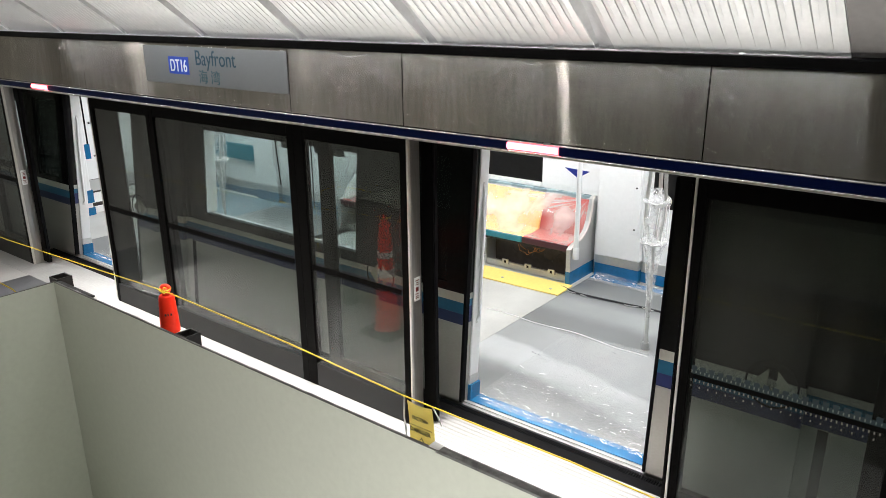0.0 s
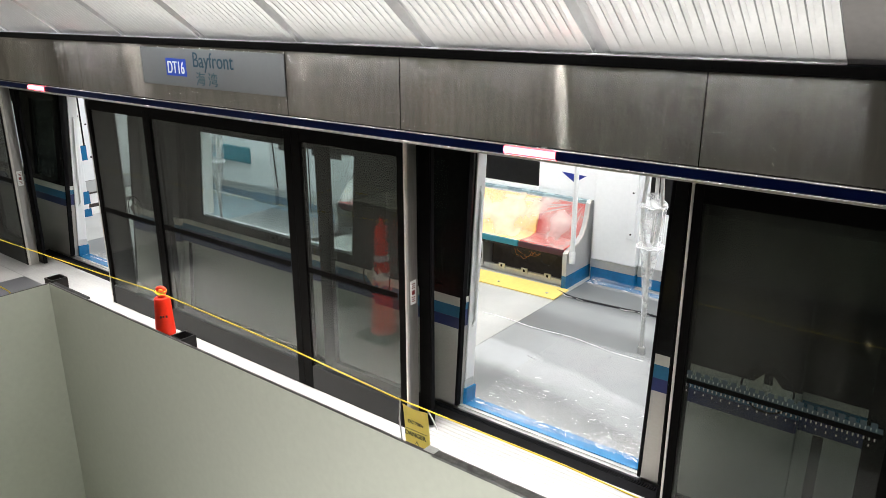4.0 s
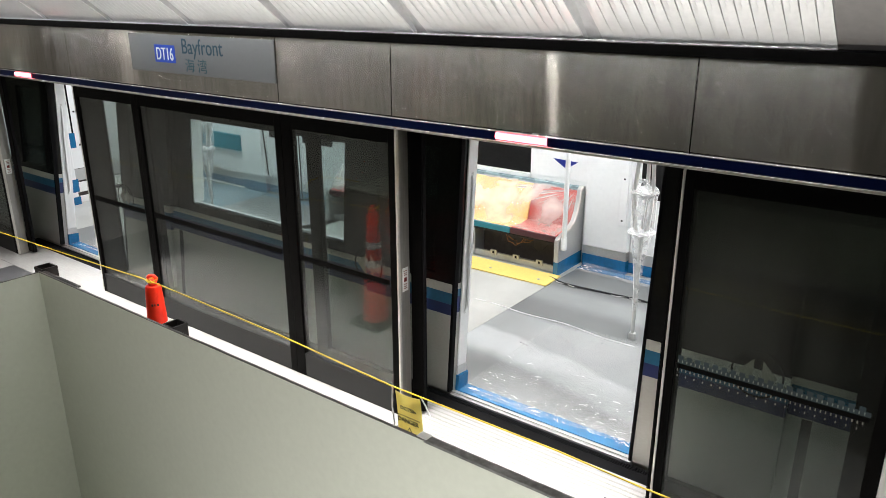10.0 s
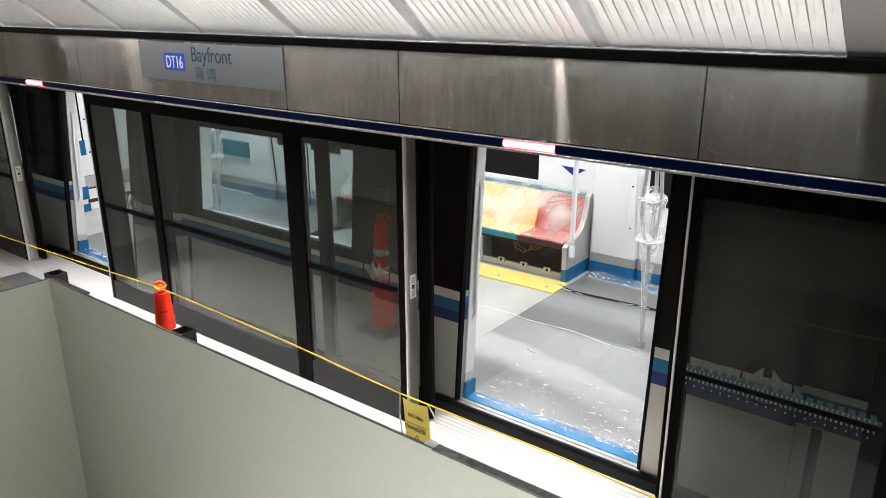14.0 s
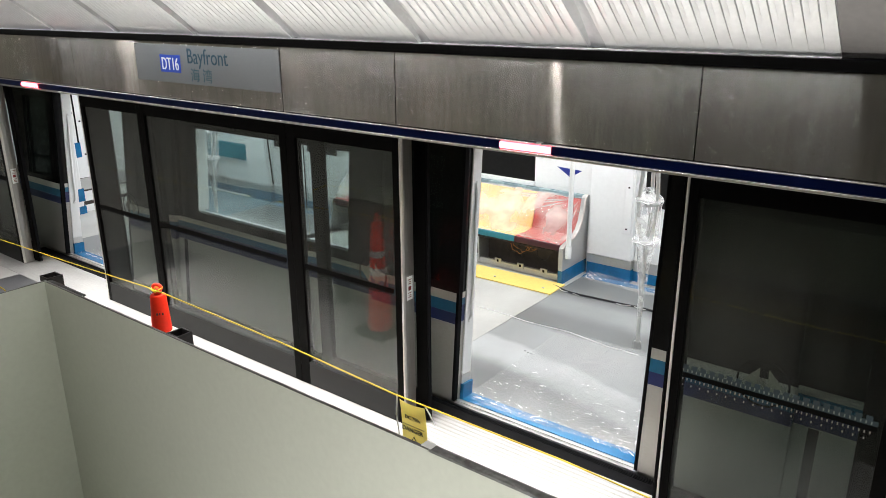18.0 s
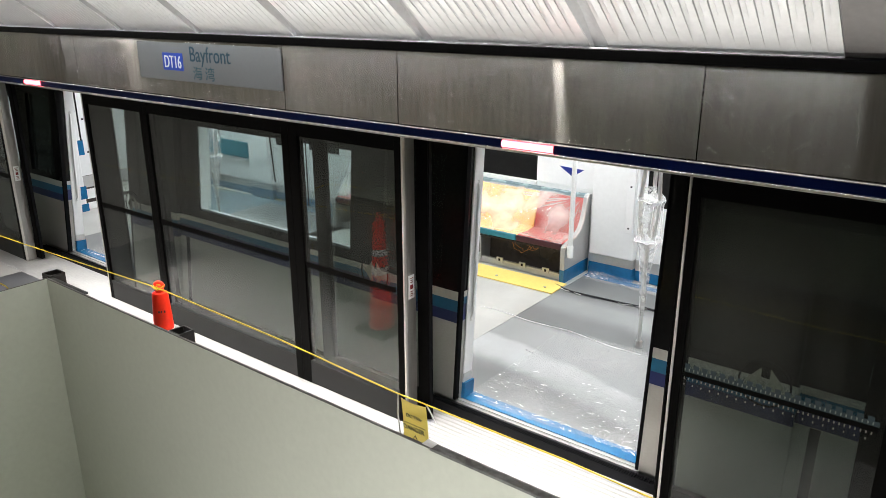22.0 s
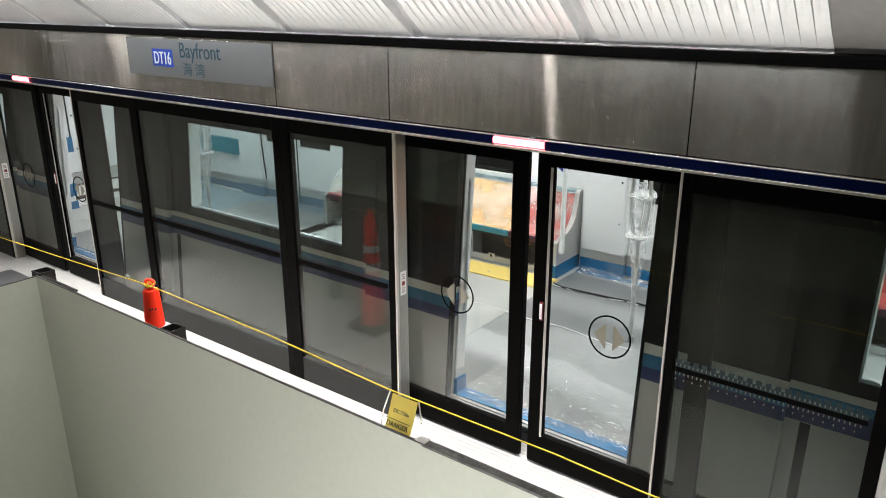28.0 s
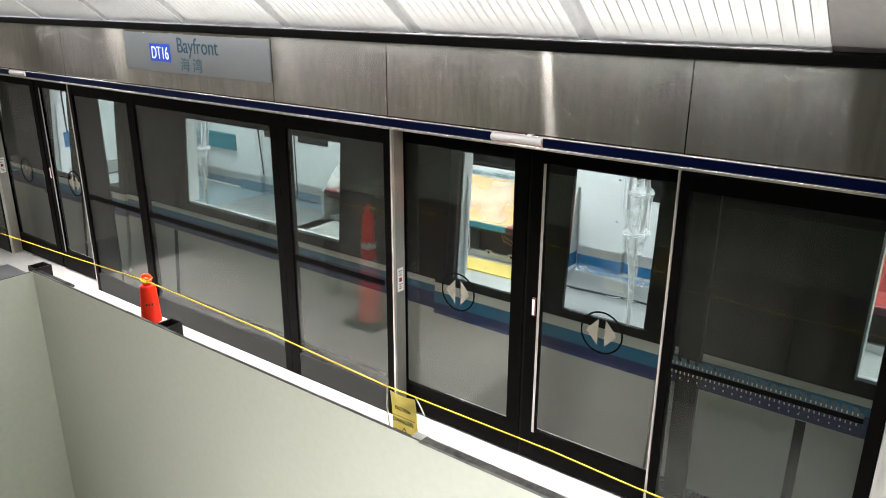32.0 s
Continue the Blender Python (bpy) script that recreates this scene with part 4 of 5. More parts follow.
part("end_wall_foot", block(EX - 0.06, EX - 0.012, 0.62, 3.72, -0.002, 0.4985), UNDER_BROWN, car, "dark gap between the steps")
part("end_box", block(EX - 0.01, EX + 0.10, 0.66, 1.575, 0.0, 2.05, 0.012), CAR_WHITE, car, "white corner cupboard")
for z0, z1 in ((0.002, 0.115), (0.185, 0.37)):
    part("end_box_film", block(EX + 0.02, EX + 0.104, 1.49, 1.60, z0, z1, 0.004), BLUE_FILM, car, "blue film round the cupboard foot")
part("end_panel_low", block(EX - 0.011, EX + 0.004, 1.60, 3.2, 0.325, 0.492, 0.003), SEAT_END, car, "grey panel above the steps")
part("step_riser", block(EX - 0.011, EX + 0.010, 1.58, 3.2, 0.155, 0.298, 0.004), WHITE_PLASTIC, car, "white step riser")
part("step_riser", block(EX - 0.011, EX + 0.020, 1.58, 3.2, 0.003, 0.098, 0.004), WHITE_PLASTIC, car, "white step riser")
part("end_window", block(EX, EX + 0.006, 1.50, 1.645, 1.42, 2.0), CAR_BLACK, car, "dark window edge")
part("end_seal", block(EX, EX + 0.010, 1.665, 1.685, 1.01, 1.75), BLACK_RUBBER, car, "black seal")
part("end_film", block(EX + 0.0005, EX + 0.004, 1.615, 1.70, 0.80, 1.015), BLUE_FILM, car, "patch of blue film")
part("end_film", block(EX + 0.0005, EX + 0.004, 3.62, 3.715, 0.80, 1.02), BLUE_FILM, car, "patch of blue film")
for y, z in ((1.736, 1.308), (1.753, 0.834)):
    part("end_latch", block(EX, EX + 0.012, y - 0.012, y + 0.012, z - 0.012, z + 0.012, 0.003), BLACK_RUBBER, car)
part("wet_film", block(-10.45, -8.75, 2.30, 3.62, -0.003, 0.0030), BLUE_GREY, car, "blue-grey protective film on the floor")
part("far_kick", block(EX, -9.345, 3.700, 3.719, 0.105, 0.215), CAR_METAL, car, "steel kick plate")
part("far_film", block(EX, -9.345, 3.699, 3.719, 0.0, 0.104), BLUE_PALE, car, "blue film")
part("door_seal", prism([(-8.808, 1.14), (-8.790, 1.14), (-8.716, 0.30), (-8.734, 0.30)], 3.600, 3.612), BLACK_RUBBER, car, "dark leaning door seal")
pad = thing("leaning_pad", "teal padded back board on the white car wall", "backrest")
part("cushion", block(EX + 0.06, -9.40, 3.66, 3.718, 0.565, 0.815, 0.018), SEAT_TEAL, pad)
part("end_cap", block(-9.398, -9.30, 3.668, 3.718, 0.555, 0.80, 0.02), CAR_BAND, pad, "beige rounded end")

# clear film stretched over the seats by the open door
bm = bmesh.new()
rows = []
for j in range(13):
    v = j / 12
    rows.append([])
    for i in range(83):
        x = -7.0 + 3.40 * i / 82
        y = 3.19 + 0.50 * v ** 1.6
        z = 0.452 + 0.41 * max(0.0, (v - 0.28) / 0.72) ** 0.9 + 0.016 * noise.noise(Vector((x * 4, v * 3, 1)))
        q = math.atan2(0.86 - z, -3.62 - x + 0.02)
        fold = 0.022 * math.sin(19 * q) ** 3 * min(1.0, 0.25 + abs(x + 3.62))
        y -= abs(fold)
        e = max(0.0, min(1.0, (x + 3.85) / 0.22)) if z > 0.47 else 0.0
        y = y - 0.02 + e * (3.535 + 0.11 * (z - 0.445) / 0.39 - y)
        rows[-1].append(bm.verts.new((x, y, z - 0.010 * e)))
for a, b in zip(rows, rows[1:]):
    for i in range(82):
        bm.faces.new((a[i], a[i + 1], b[i + 1], b[i]))
cover_film = thing("seat_film", "clear plastic film stretched over the train bench", "plastic film")
part("sheet", bm, SEAT_FILM, cover_film, smooth=True)
bm = bmesh.new()
rnd = random.Random(3)


def on_back(x, u):
    """A point before the backrest, u from its foot to its top."""
    return Vector((x, 3.535 + 0.115 * u, 0.46 + 0.385 * u))


def fold(p, q, wide):
    side = (q - p).cross(Vector((0, -1, 0.3))).normalized() * wide
    mid = (p + q) / 2 + Vector((0, -0.006, 0.004))
    a, b, c, d = bm.verts.new(p), bm.verts.new(mid + side), bm.verts.new(q), bm.verts.new(mid - side)
    bm.faces.new((a, b, c, d))


corner = on_back(-3.62, 1.0)
for n in range(9):
    x = -3.72 - 0.13 * n * rnd.uniform(0.8, 1.2)
    end = on_back(x, min(1.0, 0.02 + 0.10 * n))
    start = corner.lerp(end, rnd.uniform(0.05, 0.3))
    fold(start, corner.lerp(end, rnd.uniform(0.75, 1.0)), rnd.uniform(0.004, 0.013))
for n in range(22):
    x = rnd.uniform(-5.2, -3.65)
    fold(on_back(x, 0.98 + 0.04 * rnd.random()), on_back(x + rnd.uniform(0.08, 0.3), 0.97 + 0.06 * rnd.random()), rnd.uniform(0.003, 0.008))
    x = rnd.uniform(-5.2, -3.65)
    fold(Vector((x, 3.185, 0.437)), Vector((x + rnd.uniform(0.03, 0.12), 3.183, 0.433)), 0.003)
part("fold", bm, FOLD_GLINT_FILM, cover_film, "white strips painting glints along folds in the film", kind="stuff")

# loose wires in the open box under the bench
wires = thing("wire_bundle", "loose orange and brown wires hanging in the open seat box", "wires")
rnd = random.Random(5)
for n in range(7):
    x, drop, run = -4.42 + 0.07 * n + 0.03 * rnd.random(), rnd.uniform(0.05, 0.17), rnd.uniform(0.10, 0.3)
    pts = [(x + run * i / 8, 3.30 + 0.03 * math.sin(2.1 * i + n), 0.330 - drop * math.sin(math.pi * i / 8)) for i in range(9)]
    part("wire", tube(pts, 0.0035, 6), WIRE_ORANGE if n % 3 else CABLE_BLACK, wires, smooth=True)

# small dark flakes on the car floor
rnd = random.Random(9)
for x, y in ((-3.015, 1.544), (-2.947, 1.527), (-2.98, 1.53), (-2.442, 1.952)):
    flake = bmesh.new()
    ring_pts = [(0.011 * rnd.uniform(0.5, 1.2) * math.cos(1.05 * i), 0.008 * rnd.uniform(0.5, 1.2) * math.sin(1.05 * i)) for i in range(6)]
    lo = [flake.verts.new((px, py, 0.0)) for px, py in ring_pts]
    hi = [flake.verts.new((0.7 * px, 0.7 * py, 0.0035)) for px, py in ring_pts]
    for i in range(6):
        flake.faces.new((lo[i], lo[(i + 1) % 6], hi[(i + 1) % 6], hi[i]))
    flake.faces.new(hi)
    solid("dirt_flake", flake, CABLE_BLACK, "small dark dirt flake on the car floor", "dirt", "dirt flakes", at=pose(x, y, 0.0024))

# crumpled clear film heaped along the far door
bm, crease = bmesh.new(), bmesh.new()
rows = []
for j in range(9):
    rows.append([])
    for i in range(49):
        x, y = -3.46 + 1.35 * i / 48, 3.43 + 0.19 * j / 8
        q = Vector((x * 9, y * 14, 2.0))
        rows[-1].append(bm.verts.new((x, y + 0.02 * noise.noise(q * 0.6), 0.005 + 0.030 * abs(noise.noise(q)) + 0.004 * j)))
for a, b in zip(rows, rows[1:]):
    for i in range(48):
        bm.faces.new((a[i], a[i + 1], b[i + 1], b[i]))
rnd = random.Random(21)
for n in range(34):
    x, y, ln, a = -3.44 + 1.2 * rnd.random() ** 1.4, 3.42 + 0.17 * rnd.random(), rnd.uniform(0.008, 0.045), rnd.gauss(0, 0.8)
    c, s, wd = math.cos(a) * ln, math.sin(a) * ln * 0.6, rnd.uniform(0.002, 0.005)
    z = 0.03 + 0.02 * rnd.random()
    v = [crease.verts.new(p) for p in ((x - c, y - s, z), (x, y - wd, z + 0.004), (x + c, y + s, z), (x, y + wd, z + 0.004))]
    crease.faces.new(v)
heap = thing("door_film", "crumpled clear film on blue film by the far train door", "plastic film")
part("sheet", bm, CLEAR_FILM, heap, smooth=True)
part("crease", crease, CREASE_GLINT_FILM, heap, "white slivers painting glints on creases in the film", kind="stuff")

# loose yellow cover on the floor before the bench
cover = thing("access_panel", "yellow access panel with two latches lying on the car floor", "panel", at=pose(-4.06, 2.97, 0.004, 0, 0, 1.5))
part("sheet", block(-0.56, 0.56, -0.17, 0.17, 0, 0.014, 0.003), PLATE_YELLOW, cover)
for x in (-0.18, 0.42):
    part("latch", lathe([(0.016, 0.014), (0.016, 0.020), (0.008, 0.022)], 12), CAR_METAL, cover, smooth=True).matrix_basis = pose(x, -0.06, 0)

# black cable that runs over the floor from the open box
pts = []
for i in range(41):
    u = i / 40
    pts.append((-3.60 + 1.75 * u, 3.012 + 0.075 * math.exp(-((u - 0.0) / 0.08) ** 2) + 0.026 * math.sin(7.5 * u + 3.6) - 0.05 * max(0, u - 0.6), 0.009 + 0.006 * abs(math.sin(7 * u))))
solid("cable", tube(pts, 0.0105, 8), CABLE_BLACK, "black cable trailing across the car floor", "cable", smooth=True)
tape = thing("cable_tape", "twisted white tape lying along the black cable", "tape")
for a, b in ((2, 9), (17, 25)):
    part("strip", tube([(x + 0.01, y - 0.016 - 0.012 * math.sin(1.3 * i), z) for i, (x, y, z) in enumerate(pts[a:b])], 0.0036, 6), WHITE_PLASTIC, tape, smooth=True)


# ---------------------------------------------------------------- poles
def wrapped_pole(x, y):
    """The pole in the middle of the door space, three strands above, bagged in clear film."""
    pole = thing("grab_pole", "three-strand steel grab pole wrapped in crumpled clear film", "grab pole", "wrapped grab poles", at=pose(x, y, 0))
    part("foot", lathe([(0.034, 0.0), (0.034, 0.05), (0.026, 0.062)], 20), CAR_METAL, pole, "steel foot", True)
    part("shaft", tube([(0, 0, 0.05), (0, 0, 0.95)], 0.017, 14), CAR_METAL, pole, smooth=True)
    for i in range(3):
        a = radians(100 + 120 * i)
        c, s = math.cos(a), math.sin(a)
        part("strand", tube([(0, 0, 0.93), (0.055 * c, 0.055 * s, 1.02), (0.085 * c, 0.085 * s, 1.2), (0.085 * c, 0.085 * s, 1.38), (0.06 * c, 0.06 * s, 1.7), (0.03 * c, 0.03 * s, 2.1)], 0.016, 12), CAR_METAL, pole, smooth=True)
    prof = [(0.021, 0.30), (0.030, 0.5), (0.048, 0.72), (0.078, 0.92), (0.098, 0.965), (0.112, 0.985), (0.098, 1.005), (0.100, 1.10), (0.102, 1.20), (0.100, 1.30), (0.112, 1.335), (0.104, 1.36), (0.075, 1.39), (0.062, 1.43)]
    bm = lathe(prof, 28)
    for v in bm.verts:
        q = noise.noise(Vector((v.co.x * 16, v.co.y * 16, v.co.z * 5)))
        v.co.x *= 1 + 0.16 * q
        v.co.y *= 1 + 0.16 * q
    part("film_bag", bm, WRAP_FILM, pole, "crumpled clear film", True)
    bm, rnd = bmesh.new(), random.Random(11)
    for i in range(11):
        a = 2 * math.pi * (i + 0.5 * rnd.random()) / 11
        lo, hi = sorted(rnd.sample(range(len(prof)), 2))
        if hi - lo < 2:
            continue
        line = [(1.04 * r * math.cos(a + 0.15 * math.sin(5 * z)), 1.04 * r * math.sin(a + 0.15 * math.sin(5 * z)), z) for r, z in prof[lo:hi + 1]]
        tube(line, rnd.uniform(0.0012, 0.003), 5, bm)
    for z, r in ((0.986, 0.113), (1.336, 0.113)):
        tube([(r * math.cos(0.5 * i), r * math.sin(0.5 * i), z + 0.008 * math.sin(3 * i)) for i in range(12)], 0.003, 5, bm)
    for z0, r in ((0.975, 0.106), (1.325, 0.104)):
        band = lathe([(r, z0), (r + 0.006, z0 + 0.010), (r + 0.002, z0 + 0.022), (r, z0 + 0.030)], 30)
        for v in band.verts:
            v.co.z += 0.012 * noise.noise(Vector((v.co.x * 22, v.co.y * 22, 3)))
            v.co.x *= 1 + 0.10 * noise.noise(Vector((v.co.x * 25, v.co.y * 25, 7)))
        part("gathered_film", band, FOLD_GLINT_FILM, pole, "gathered film under tape", True)
    part("bag_fold", bm, CREASE_GLINT_FILM, pole, "white strips painting glints along folds in the film", kind="stuff")
    return pole


for k in (-1, 0):
    wrapped_pole((-2.272 if k == 0 else -2.36) + PITCH * k, 2.2)


def bench_pole(x):
    pole = thing("bench_pole", "white wrapped grab pole at the end of the train bench", "grab pole", "bench poles", at=pose(x, 3.20, 0))
    part("shaft", tube([(0, 0, 0.40), (0, 0, 1.2), (0, -0.01, 2.1)], 0.026, 14), CAR_WHITE, pole, smooth=True)
    part("collar", lathe([(0.034, 0.30), (0.034, 0.42), (0.028, 0.43)], 16), CAR_WHITE, pole, smooth=True)
    return pole


bench_pole(-3.51)


def pillar_handle(x, y):
    h = thing("pillar_handle", "white wrapped grab handle on the train door pillar", "grab handle", "pillar handles")
    part("bar", tube([(x, y, 0.62), (x + 0.02, y + 0.02, 0.66), (x + 0.024, y + 0.03, 0.95), (x + 0.022, y + 0.05, 1.3), (x + 0.014, y + 0.08, 1.62), (x, y + 0.08, 1.66)], 0.012, 12), CAR_WHITE, h, smooth=True)
    for z in (0.62, 1.66):
        part("mount", block(x - 0.012, x + 0.010, y + (0.07 if z > 1 else -0.01), y + (0.10 if z > 1 else 0.02), z - 0.015, z + 0.015, 0.004), CAR_METAL, h)
    return h


for k in (-1, 0):
    pillar_handle(-2.985 + PITCH * k, 0.64)

# clear film on the car floor inside the door
for k in (-1, 0):
    bm = bmesh.new()
    rows = []
    for j in range(31):
        rows.append([])
        for i in range(61):
            x = -2.97 + PITCH * k + 1.43 * i / 60
            y = 0.60 + 1.55 * j / 30 + 0.03 * math.sin(3 * x)
            q = Vector((x * 5, y * 5, 0.3))
            z = 0.006 + 0.012 * abs(noise.noise(q)) + 0.004 * abs(noise.noise(q * 3.1))
            rows[-1].append(bm.verts.new((x, y, z)))
    for a, b in zip(rows, rows[1:]):
        for i in range(60):
            bm.faces.new((a[i], a[i + 1], b[i + 1], b[i]))
    sheet = thing("floor_film", "crumpled clear film on the car floor inside the door", "plastic film", "floor films")
    part("sheet", bm, CLEAR_FILM, sheet, smooth=True)
    bm = bmesh.new()
    rnd = random.Random(7 + k)
    for n in range(190):
        x, y = -2.93 + PITCH * k + 1.36 * rnd.random(), 0.60 + 0.80 * rnd.random() ** 2.6
        a, ln, h = rnd.gauss(0.1, 0.6), rnd.choice((0.003, 0.004, 0.005, 0.006, 0.008, 0.012, 0.026)), 0.006
        c, s, wd = math.cos(a) * ln, math.sin(a) * ln, 0.0016 + 0.0024 * rnd.random()
        pt = [(x - c, y - s, 0.021), (x, y + 0.3 * s + 0.006 * rnd.random(), 0.022 + 0.3 * h * rnd.random()), (x + c, y + s, 0.021)]
        top = [bm.verts.new(p) for p in pt]
        lo = [bm.verts.new((p[0], p[1] - wd, 0.020)) for p in pt]
        hi = [bm.verts.new((p[0], p[1] + wd, 0.020)) for p in pt]
        for q in (0, 1):
            bm.faces.new((lo[q], lo[q + 1], top[q + 1], top[q]))
            bm.faces.new((top[q], top[q + 1], hi[q + 1], hi[q]))
    part("crease", bm, CREASE_GLINT_FILM, sheet, "white slivers painting glints on creases in the film", kind="stuff")

# ---------------------------------------------------------------- hoarding, cone, rope and tag on the platform
hoard = thing("hoarding", "grey-green painted hoarding round a stair opening, on dark square tubes", "hoarding")
part("front_sheet", block(HX, 9.0, HY - 0.012, HY, -3.4, HZ - 0.0135), HOARD_PAINT, hoard, "grey-green sheet")
part("edge_trim", block(HX - 0.001, -1.705, HY - 0.013, HY + 0.001, HZ - 0.006, HZ, 0.002), GREY_PAINT, hoard, "grey edge trim")
part("edge_board", block(-1.70, 9.0, HY - 0.013, HY + 0.030, HZ - 0.013, HZ + 0.001, 0.002), EDGE_BOARD, hoard, "worn grey board along the edge")
part("edge_board", block(HX - 0.001, -4.57, HY + 0.0012, HY + 0.030, HZ - 0.013, HZ - 0.001, 0.002), EDGE_DARK, hoard, "dark board along the edge by the corner")
part("edge_tape", block(-1.745, -1.69, HY - 0.010, HY + 0.034, HZ + 0.0012, HZ + 0.003, 0.0005), WHITE_PLASTIC, hoard, "white tape at the end of the board")
part("edge_trim", block(HX - 0.001, HX + 0.013, -8.5, HY - 0.0135, HZ - 0.006, HZ, 0.002), GREY_PAINT, hoard)
part("back_board", block(-3.60, 9.0, HY + 0.0005, HY + 0.0025, 0.0, HZ - 0.014), HOARD_BACK, hoard, "dark unpainted back of the boards")
part("back_board", block(HX + 0.014, -3.602, HY + 0.0005, HY + 0.0025, 0.0, HZ - 0.014), HOARD_BACK_PALE, hoard, "grey unpainted back of the end board")
part("top_strip", block(HX, -1.705, HY - 0.012, HY, HZ - 0.0134, HZ - 0.0062), HOARD_PAINT, hoard)
part("side_sheet", block(HX, HX + 0.012, -8.5, HY - 0.0125, -3.4, HZ - 0.006), HOARD_PAINT, hoard, "grey-green sheet")
for x, o, rise in ((HX - 0.03, 0.108, 0.012), (-3.575, 0.100, -0.002), (-0.88, 0.10, -0.002)):
    post = bmesh.new()
    t, y0 = 0.009, HY + 0.003
    box(post, x - o / 2, x + o / 2, y0, y0 + t, 0, HZ + rise)
    box(post, x - o / 2, x + o / 2, y0 + o - t, y0 + o, 0, HZ + rise)
    box(post, x - o / 2, x - o / 2 + t, y0 + t, y0 + o - t, 0, HZ + rise)
    box(post, x + o / 2 - t, x + o / 2, y0 + t, y0 + o - t, 0, HZ + rise)
    part("tube_post", post, TUBE_PAINT, hoard, "dark square hollow tube")

cone = thing("traffic_cone", "tall orange-red traffic cone with white bands and a black foot", "traffic cone", at=pose(-4.298, -1.06, 0))
part("foot", block(-0.18, 0.18, -0.18, 0.18, 0, 0.055, 0.015), BLACK_RUBBER, cone, "black rubber foot")
part("body", lathe([(0.118, 0.055), (0.112, 0.09), (0.079, 0.56), (0.072, 0.66), (0.060, 0.90), (0.051, 1.045), (0.046, 1.056), (0.030, 1.060)], 36), CONE_RED, cone, smooth=True)
for z0, z1 in ((0.57, 0.64), (0.74, 0.80)):
    r = lambda z: 0.112 + (0.056 - 0.112) * (z - 0.09) / 0.81 + 0.003
    part("band", lathe([(r(z0), z0), (r(z1), z1)], 36), CONE_BAND, cone, "white reflective band", True)
part("knob", lathe([(0.028, 1.060), (0.026, 1.074), (0.030, 1.084), (0.026, 1.094)], 24), CONE_RED, cone, "rounded neck", True)
part("top_ring", tube([(0.029 * math.cos(radians(q)) * 0.85, 0.029 * math.cos(radians(q)) * 0.5, 1.106 + 0.020 * math.sin(radians(q))) for q in range(0, 361, 24)], 0.0115, 10), CONE_RED, cone, "looped top handle", True)
for i, wd in enumerate((0.016, 0.010, 0.014)):
    part("worn_mark", block(-0.024 + 0.018 * i, -0.024 + 0.018 * i + wd * 0.7, -0.0595, -0.0565, 0.93, 0.945), INK, cone, "dark printed mark").matrix_basis = pose(0, 0, 0, 0, 0, 58)

span = [(-14.0, -1.07, 0.94), (-9.0, -1.07, 0.968), (-6.687, -1.07, 1.000), (-5.26, -1.07, 1.050), (-4.36, -1.08, 1.094), (-4.28, -1.105, 1.099), (-4.22, -1.08, 1.096), (-3.064, -1.07, 1.062), (-2.22, -1.07, 1.020),
        (-1.97, -1.07, 1.021), (-1.264, -1.07, 1.023), (-0.88, -1.07, 1.008), (3.0, -1.07, 1.03)]
solid("barrier_rope", tube(span, 0.0038, 8), ROPE, "yellow barrier rope strung along the platform", "rope", smooth=True)

solid("loose_rope", tube([(-5.93, -1.74, 0.012), (-5.92, -1.73, 0.35), (-5.90, -1.72, 0.80), (-5.80, -1.71, 1.00), (-5.60, -1.70, 1.075), (-5.299, -1.68, HZ + 0.006), (-5.085, -1.685, HZ + 0.006), (-5.045, -1.69, HZ + 0.003)], 0.005, 8), ROPE, "second yellow rope tied to the top of the hoarding", "rope", smooth=True)
knot = thing("rope_knot", "yellow rope looped round the neck of the traffic cone", "rope", at=pose(-4.298, -1.06, 1.100))
part("loop", tube([(0.034 * math.cos(0.45 * i), 0.034 * math.sin(0.45 * i), 0.005 * math.sin(0.9 * i)) for i in range(15)], 0.0042, 8), ROPE, knot, smooth=True)
part("tie", tube([(0.026, -0.026, 0.0), (0.038, -0.042, 0.020), (0.030, -0.052, 0.004), (0.044, -0.038, -0.010), (0.030, -0.030, 0.008)], 0.0045, 8), ROPE, knot, smooth=True)

tag = thing("warning_tag", "yellow warning tag hanging on the barrier rope", "warning tag", at=pose(-2.10, -1.07, 1.02))
bm = bmesh.new()
rows = []
for j in range(9):
    v = j / 8
    rows.append([bm.verts.new((-0.075 + 0.16 * i / 8 + 0.02 * v, -0.010 - 0.012 * math.sin(math.pi * i / 8) - 0.02 * v * v, -0.006 - 0.23 * v)) for i in range(9)])
for a, b in zip(rows, rows[1:]):
    for i in range(8):
        bm.faces.new((a[i], a[i + 1], b[i + 1], b[i]))
bmesh.ops.solidify(bm, geom=bm.faces[:], thickness=0.002)
part("sheet", bm, TAG_PAPER, tag, smooth=True)
lettering("tag_text", "DC 750v", 0.027, INK, tag, (-0.030, -0.030, -0.088), 1.0, 0.001)
lettering("tag_text", "DC 750v", 0.027, INK, tag, (-0.0292, -0.0301, -0.0876), 1.0, 0.001)
lettering("tag_text", "DANGER", 0.036, INK, tag, (-0.048, -0.036, -0.156), 0.92, 0.001)
lettering("tag_text", "DANGER", 0.036, INK, tag, (-0.0468, -0.0361, -0.1554), 0.92, 0.001)
part("tag_symbol", tube([(0.012, -0.040, -0.206), (0.046, -0.040, -0.206), (0.029, -0.039, -0.176), (0.012, -0.040, -0.206)], 0.0022, 6), INK, tag, "small printed warning triangle")
part("tag_frame", block(-0.066, 0.094, -0.0345, -0.0335, -0.122, -0.1195), INK, tag)
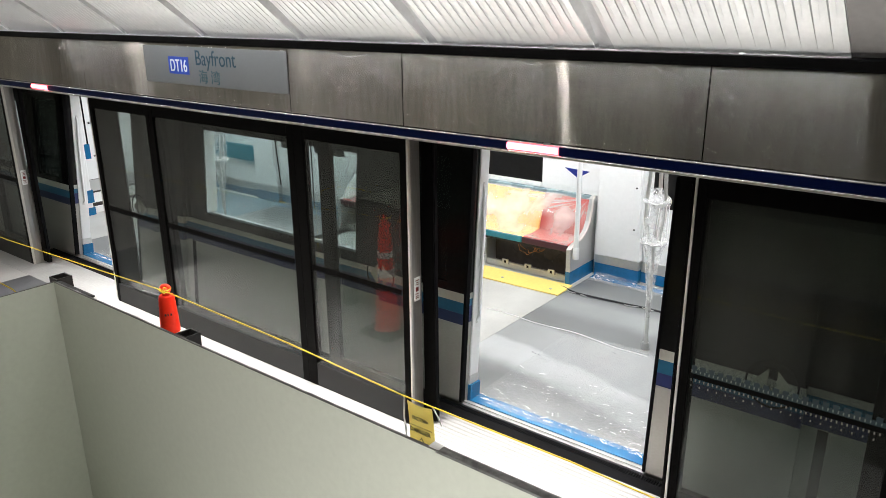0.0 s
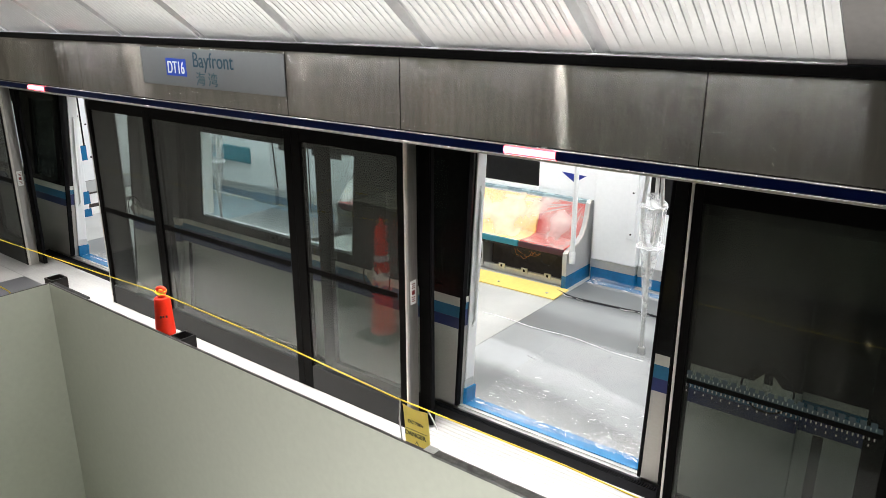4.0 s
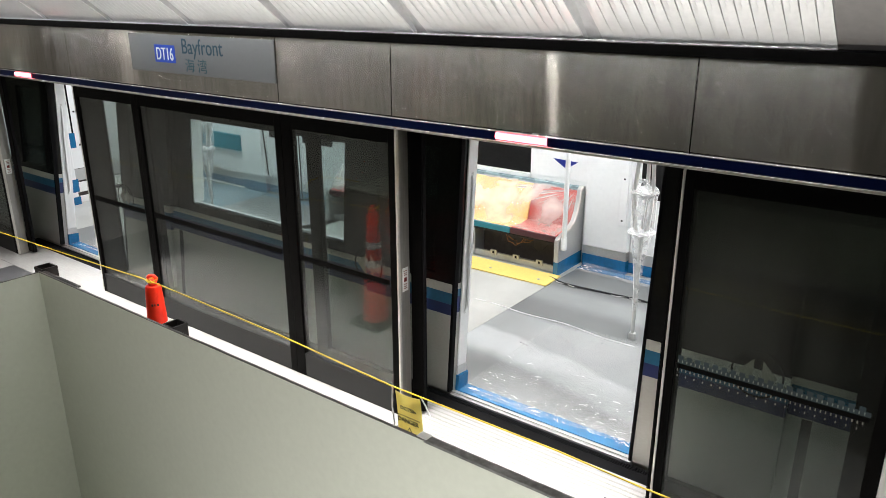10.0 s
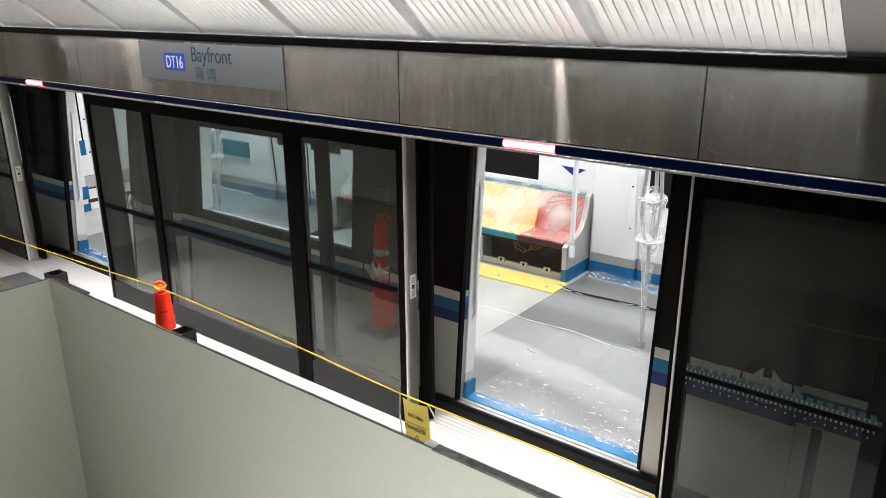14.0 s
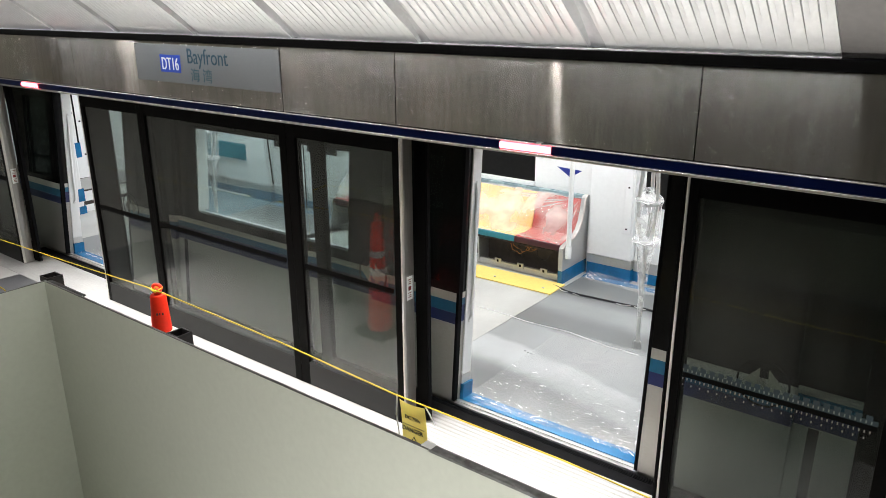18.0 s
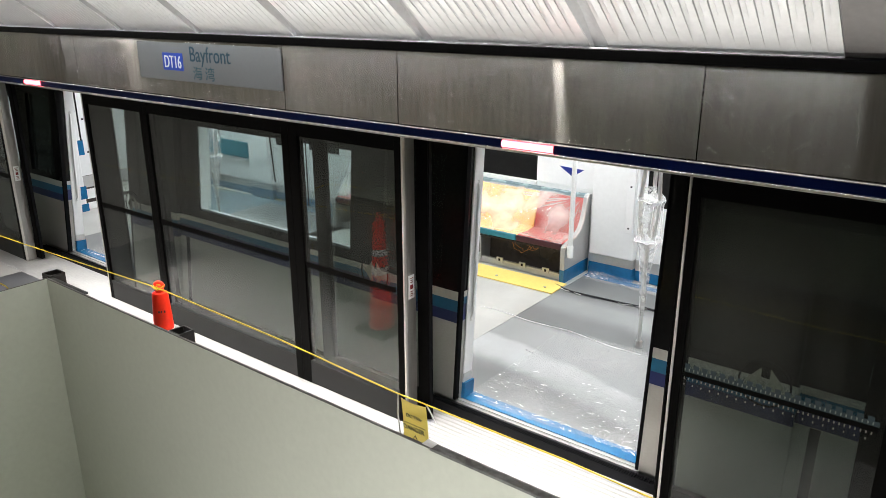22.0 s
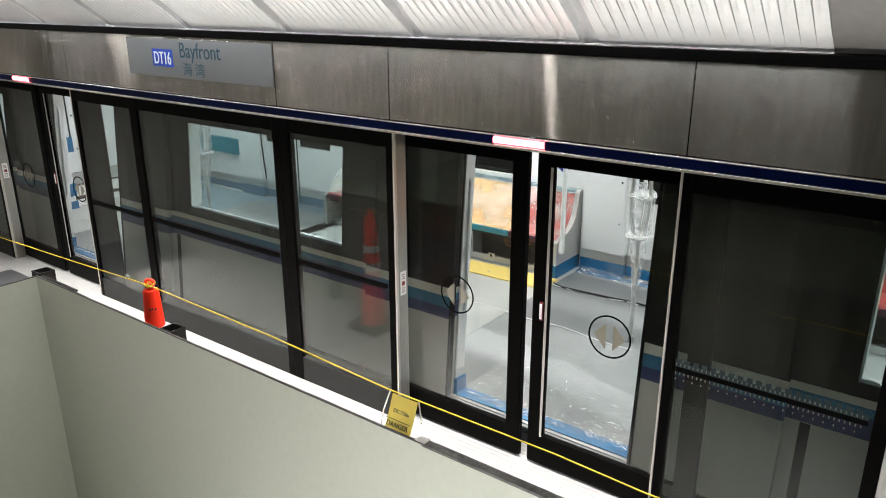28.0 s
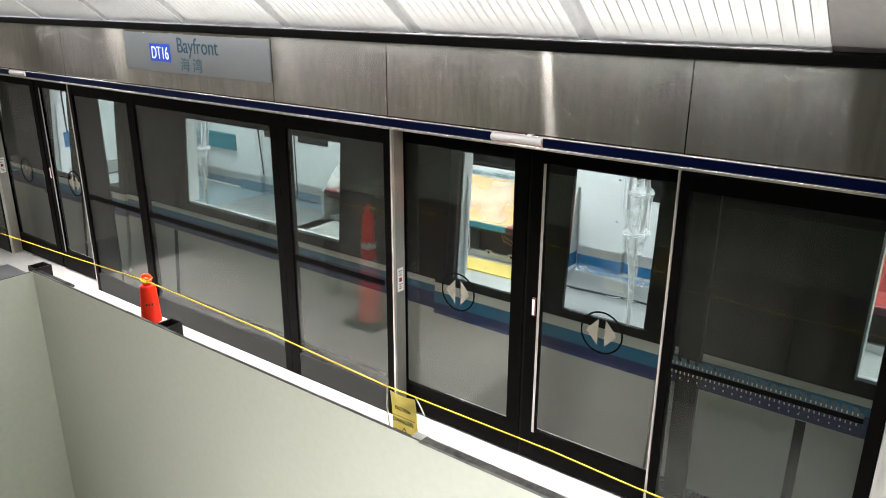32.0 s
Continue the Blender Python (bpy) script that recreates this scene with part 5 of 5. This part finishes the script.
part("tag_tie", tube([(-0.10, 0, 0.0), (-0.095, -0.02, -0.10), (-0.075, -0.03, -0.22)], 0.004, 6), WHITE_PLASTIC, tag, "white tie")
part("tag_tie", tube([(0.08, 0, 0.0), (0.10, 0.01, -0.05), (0.125, 0.01, -0.10)], 0.004, 6), WHITE_PLASTIC, tag, "white tie")

# ---------------------------------------------------------------- stone paving of the platform
paving = thing("pavement", "light granite platform paving with dark granite bands before the doors", "pavement", kind="structure")
DARK = [(-8.60 - PITCH, -7.40 - PITCH), (-8.60, -7.40), (-2.76, 3.0)]
cuts = sorted([X0] + [e for p in DARK for e in p] + [X1 + 5])
for i, (a, b) in enumerate(zip(cuts, cuts[1:])):
    m = (STONE_MID if a > -3 else STONE_DARK) if i % 2 else STONE_LIGHT
    n = max(1, round((b - a) / 0.6))
    for c in range(n):
        for r in range(3):
            x0 = a + (b - a) * c / n
            y1 = -0.202 - 0.6 * r
            part("paving_slab", block(x0 + 0.0015, a + (b - a) * (c + 1) / n - 0.0015, max(y1 - 0.597, HY + 0.002), y1, -0.0139, 0.0), m, paving)
part("paving_field", block(-26, X0 - 0.002, -9.0, -0.202, -0.0139, 0.0), STONE_LIGHT, paving)
part("paving_field", block(X0, HX - 0.002, -9.0, HY, -0.0139, 0.0), STONE_LIGHT, paving)


# ---------------------------------------------------------------- motion
def motions():
    # screen doors: how far each leaf stands from the closed place
    gap = ((0, 0.835), (25.55, 0.835), (25.9, 0.79), (26.3, 0.62), (26.7, 0.38), (27.1, 0.175), (27.5, 0.076), (28.0, 0.030), (28.35, 0.003), (28.5, 0.0), (32, 0.0))
    for door, x, side in LEAVES:
        walk(door, [(t, pose(x + side * g, 0.118, 0)) for t, g in gap])
    # train doors
    gap = ((0, 0.722), (29.6, 0.722), (29.8, 0.70), (30.0, 0.635), (30.2, 0.50), (30.6, 0.285), (31.0, 0.125), (31.4, 0.055), (31.75, 0.0), (32, 0.0))
    for door, x, side in CAR_LEAVES:
        walk(door, [(t, pose(x + side * g, 0.455, 0, LEAN)) for t, g in gap])
    # signal lamps: lit, then off, one more blink, then off
    turn = ((0, 0), (25.30, 0), (25.33, 60), (25.37, 120), (25.40, 180), (27.80, 180), (27.83, 240), (27.87, 300), (27.90, 360),
            (28.33, 360), (28.37, 420), (28.40, 480), (28.43, 540), (32, 540))
    for drum in SIGNALS:
        walk(drum, [(t, pose(0, 0, 0, a)) for t, a in turn])
    # the tag swings out in the draught of the closing doors
    swing = ((0, 4), (27.6, 4), (27.8, -4), (28.0, -26), (28.3, -34), (28.55, -26), (28.7, -10), (28.9, 8), (29.2, 5), (29.5, 3), (32, 4))
    walk(tag, [(t, pose(-2.10, -1.07, 1.02, a)) for t, a in swing])


motions()
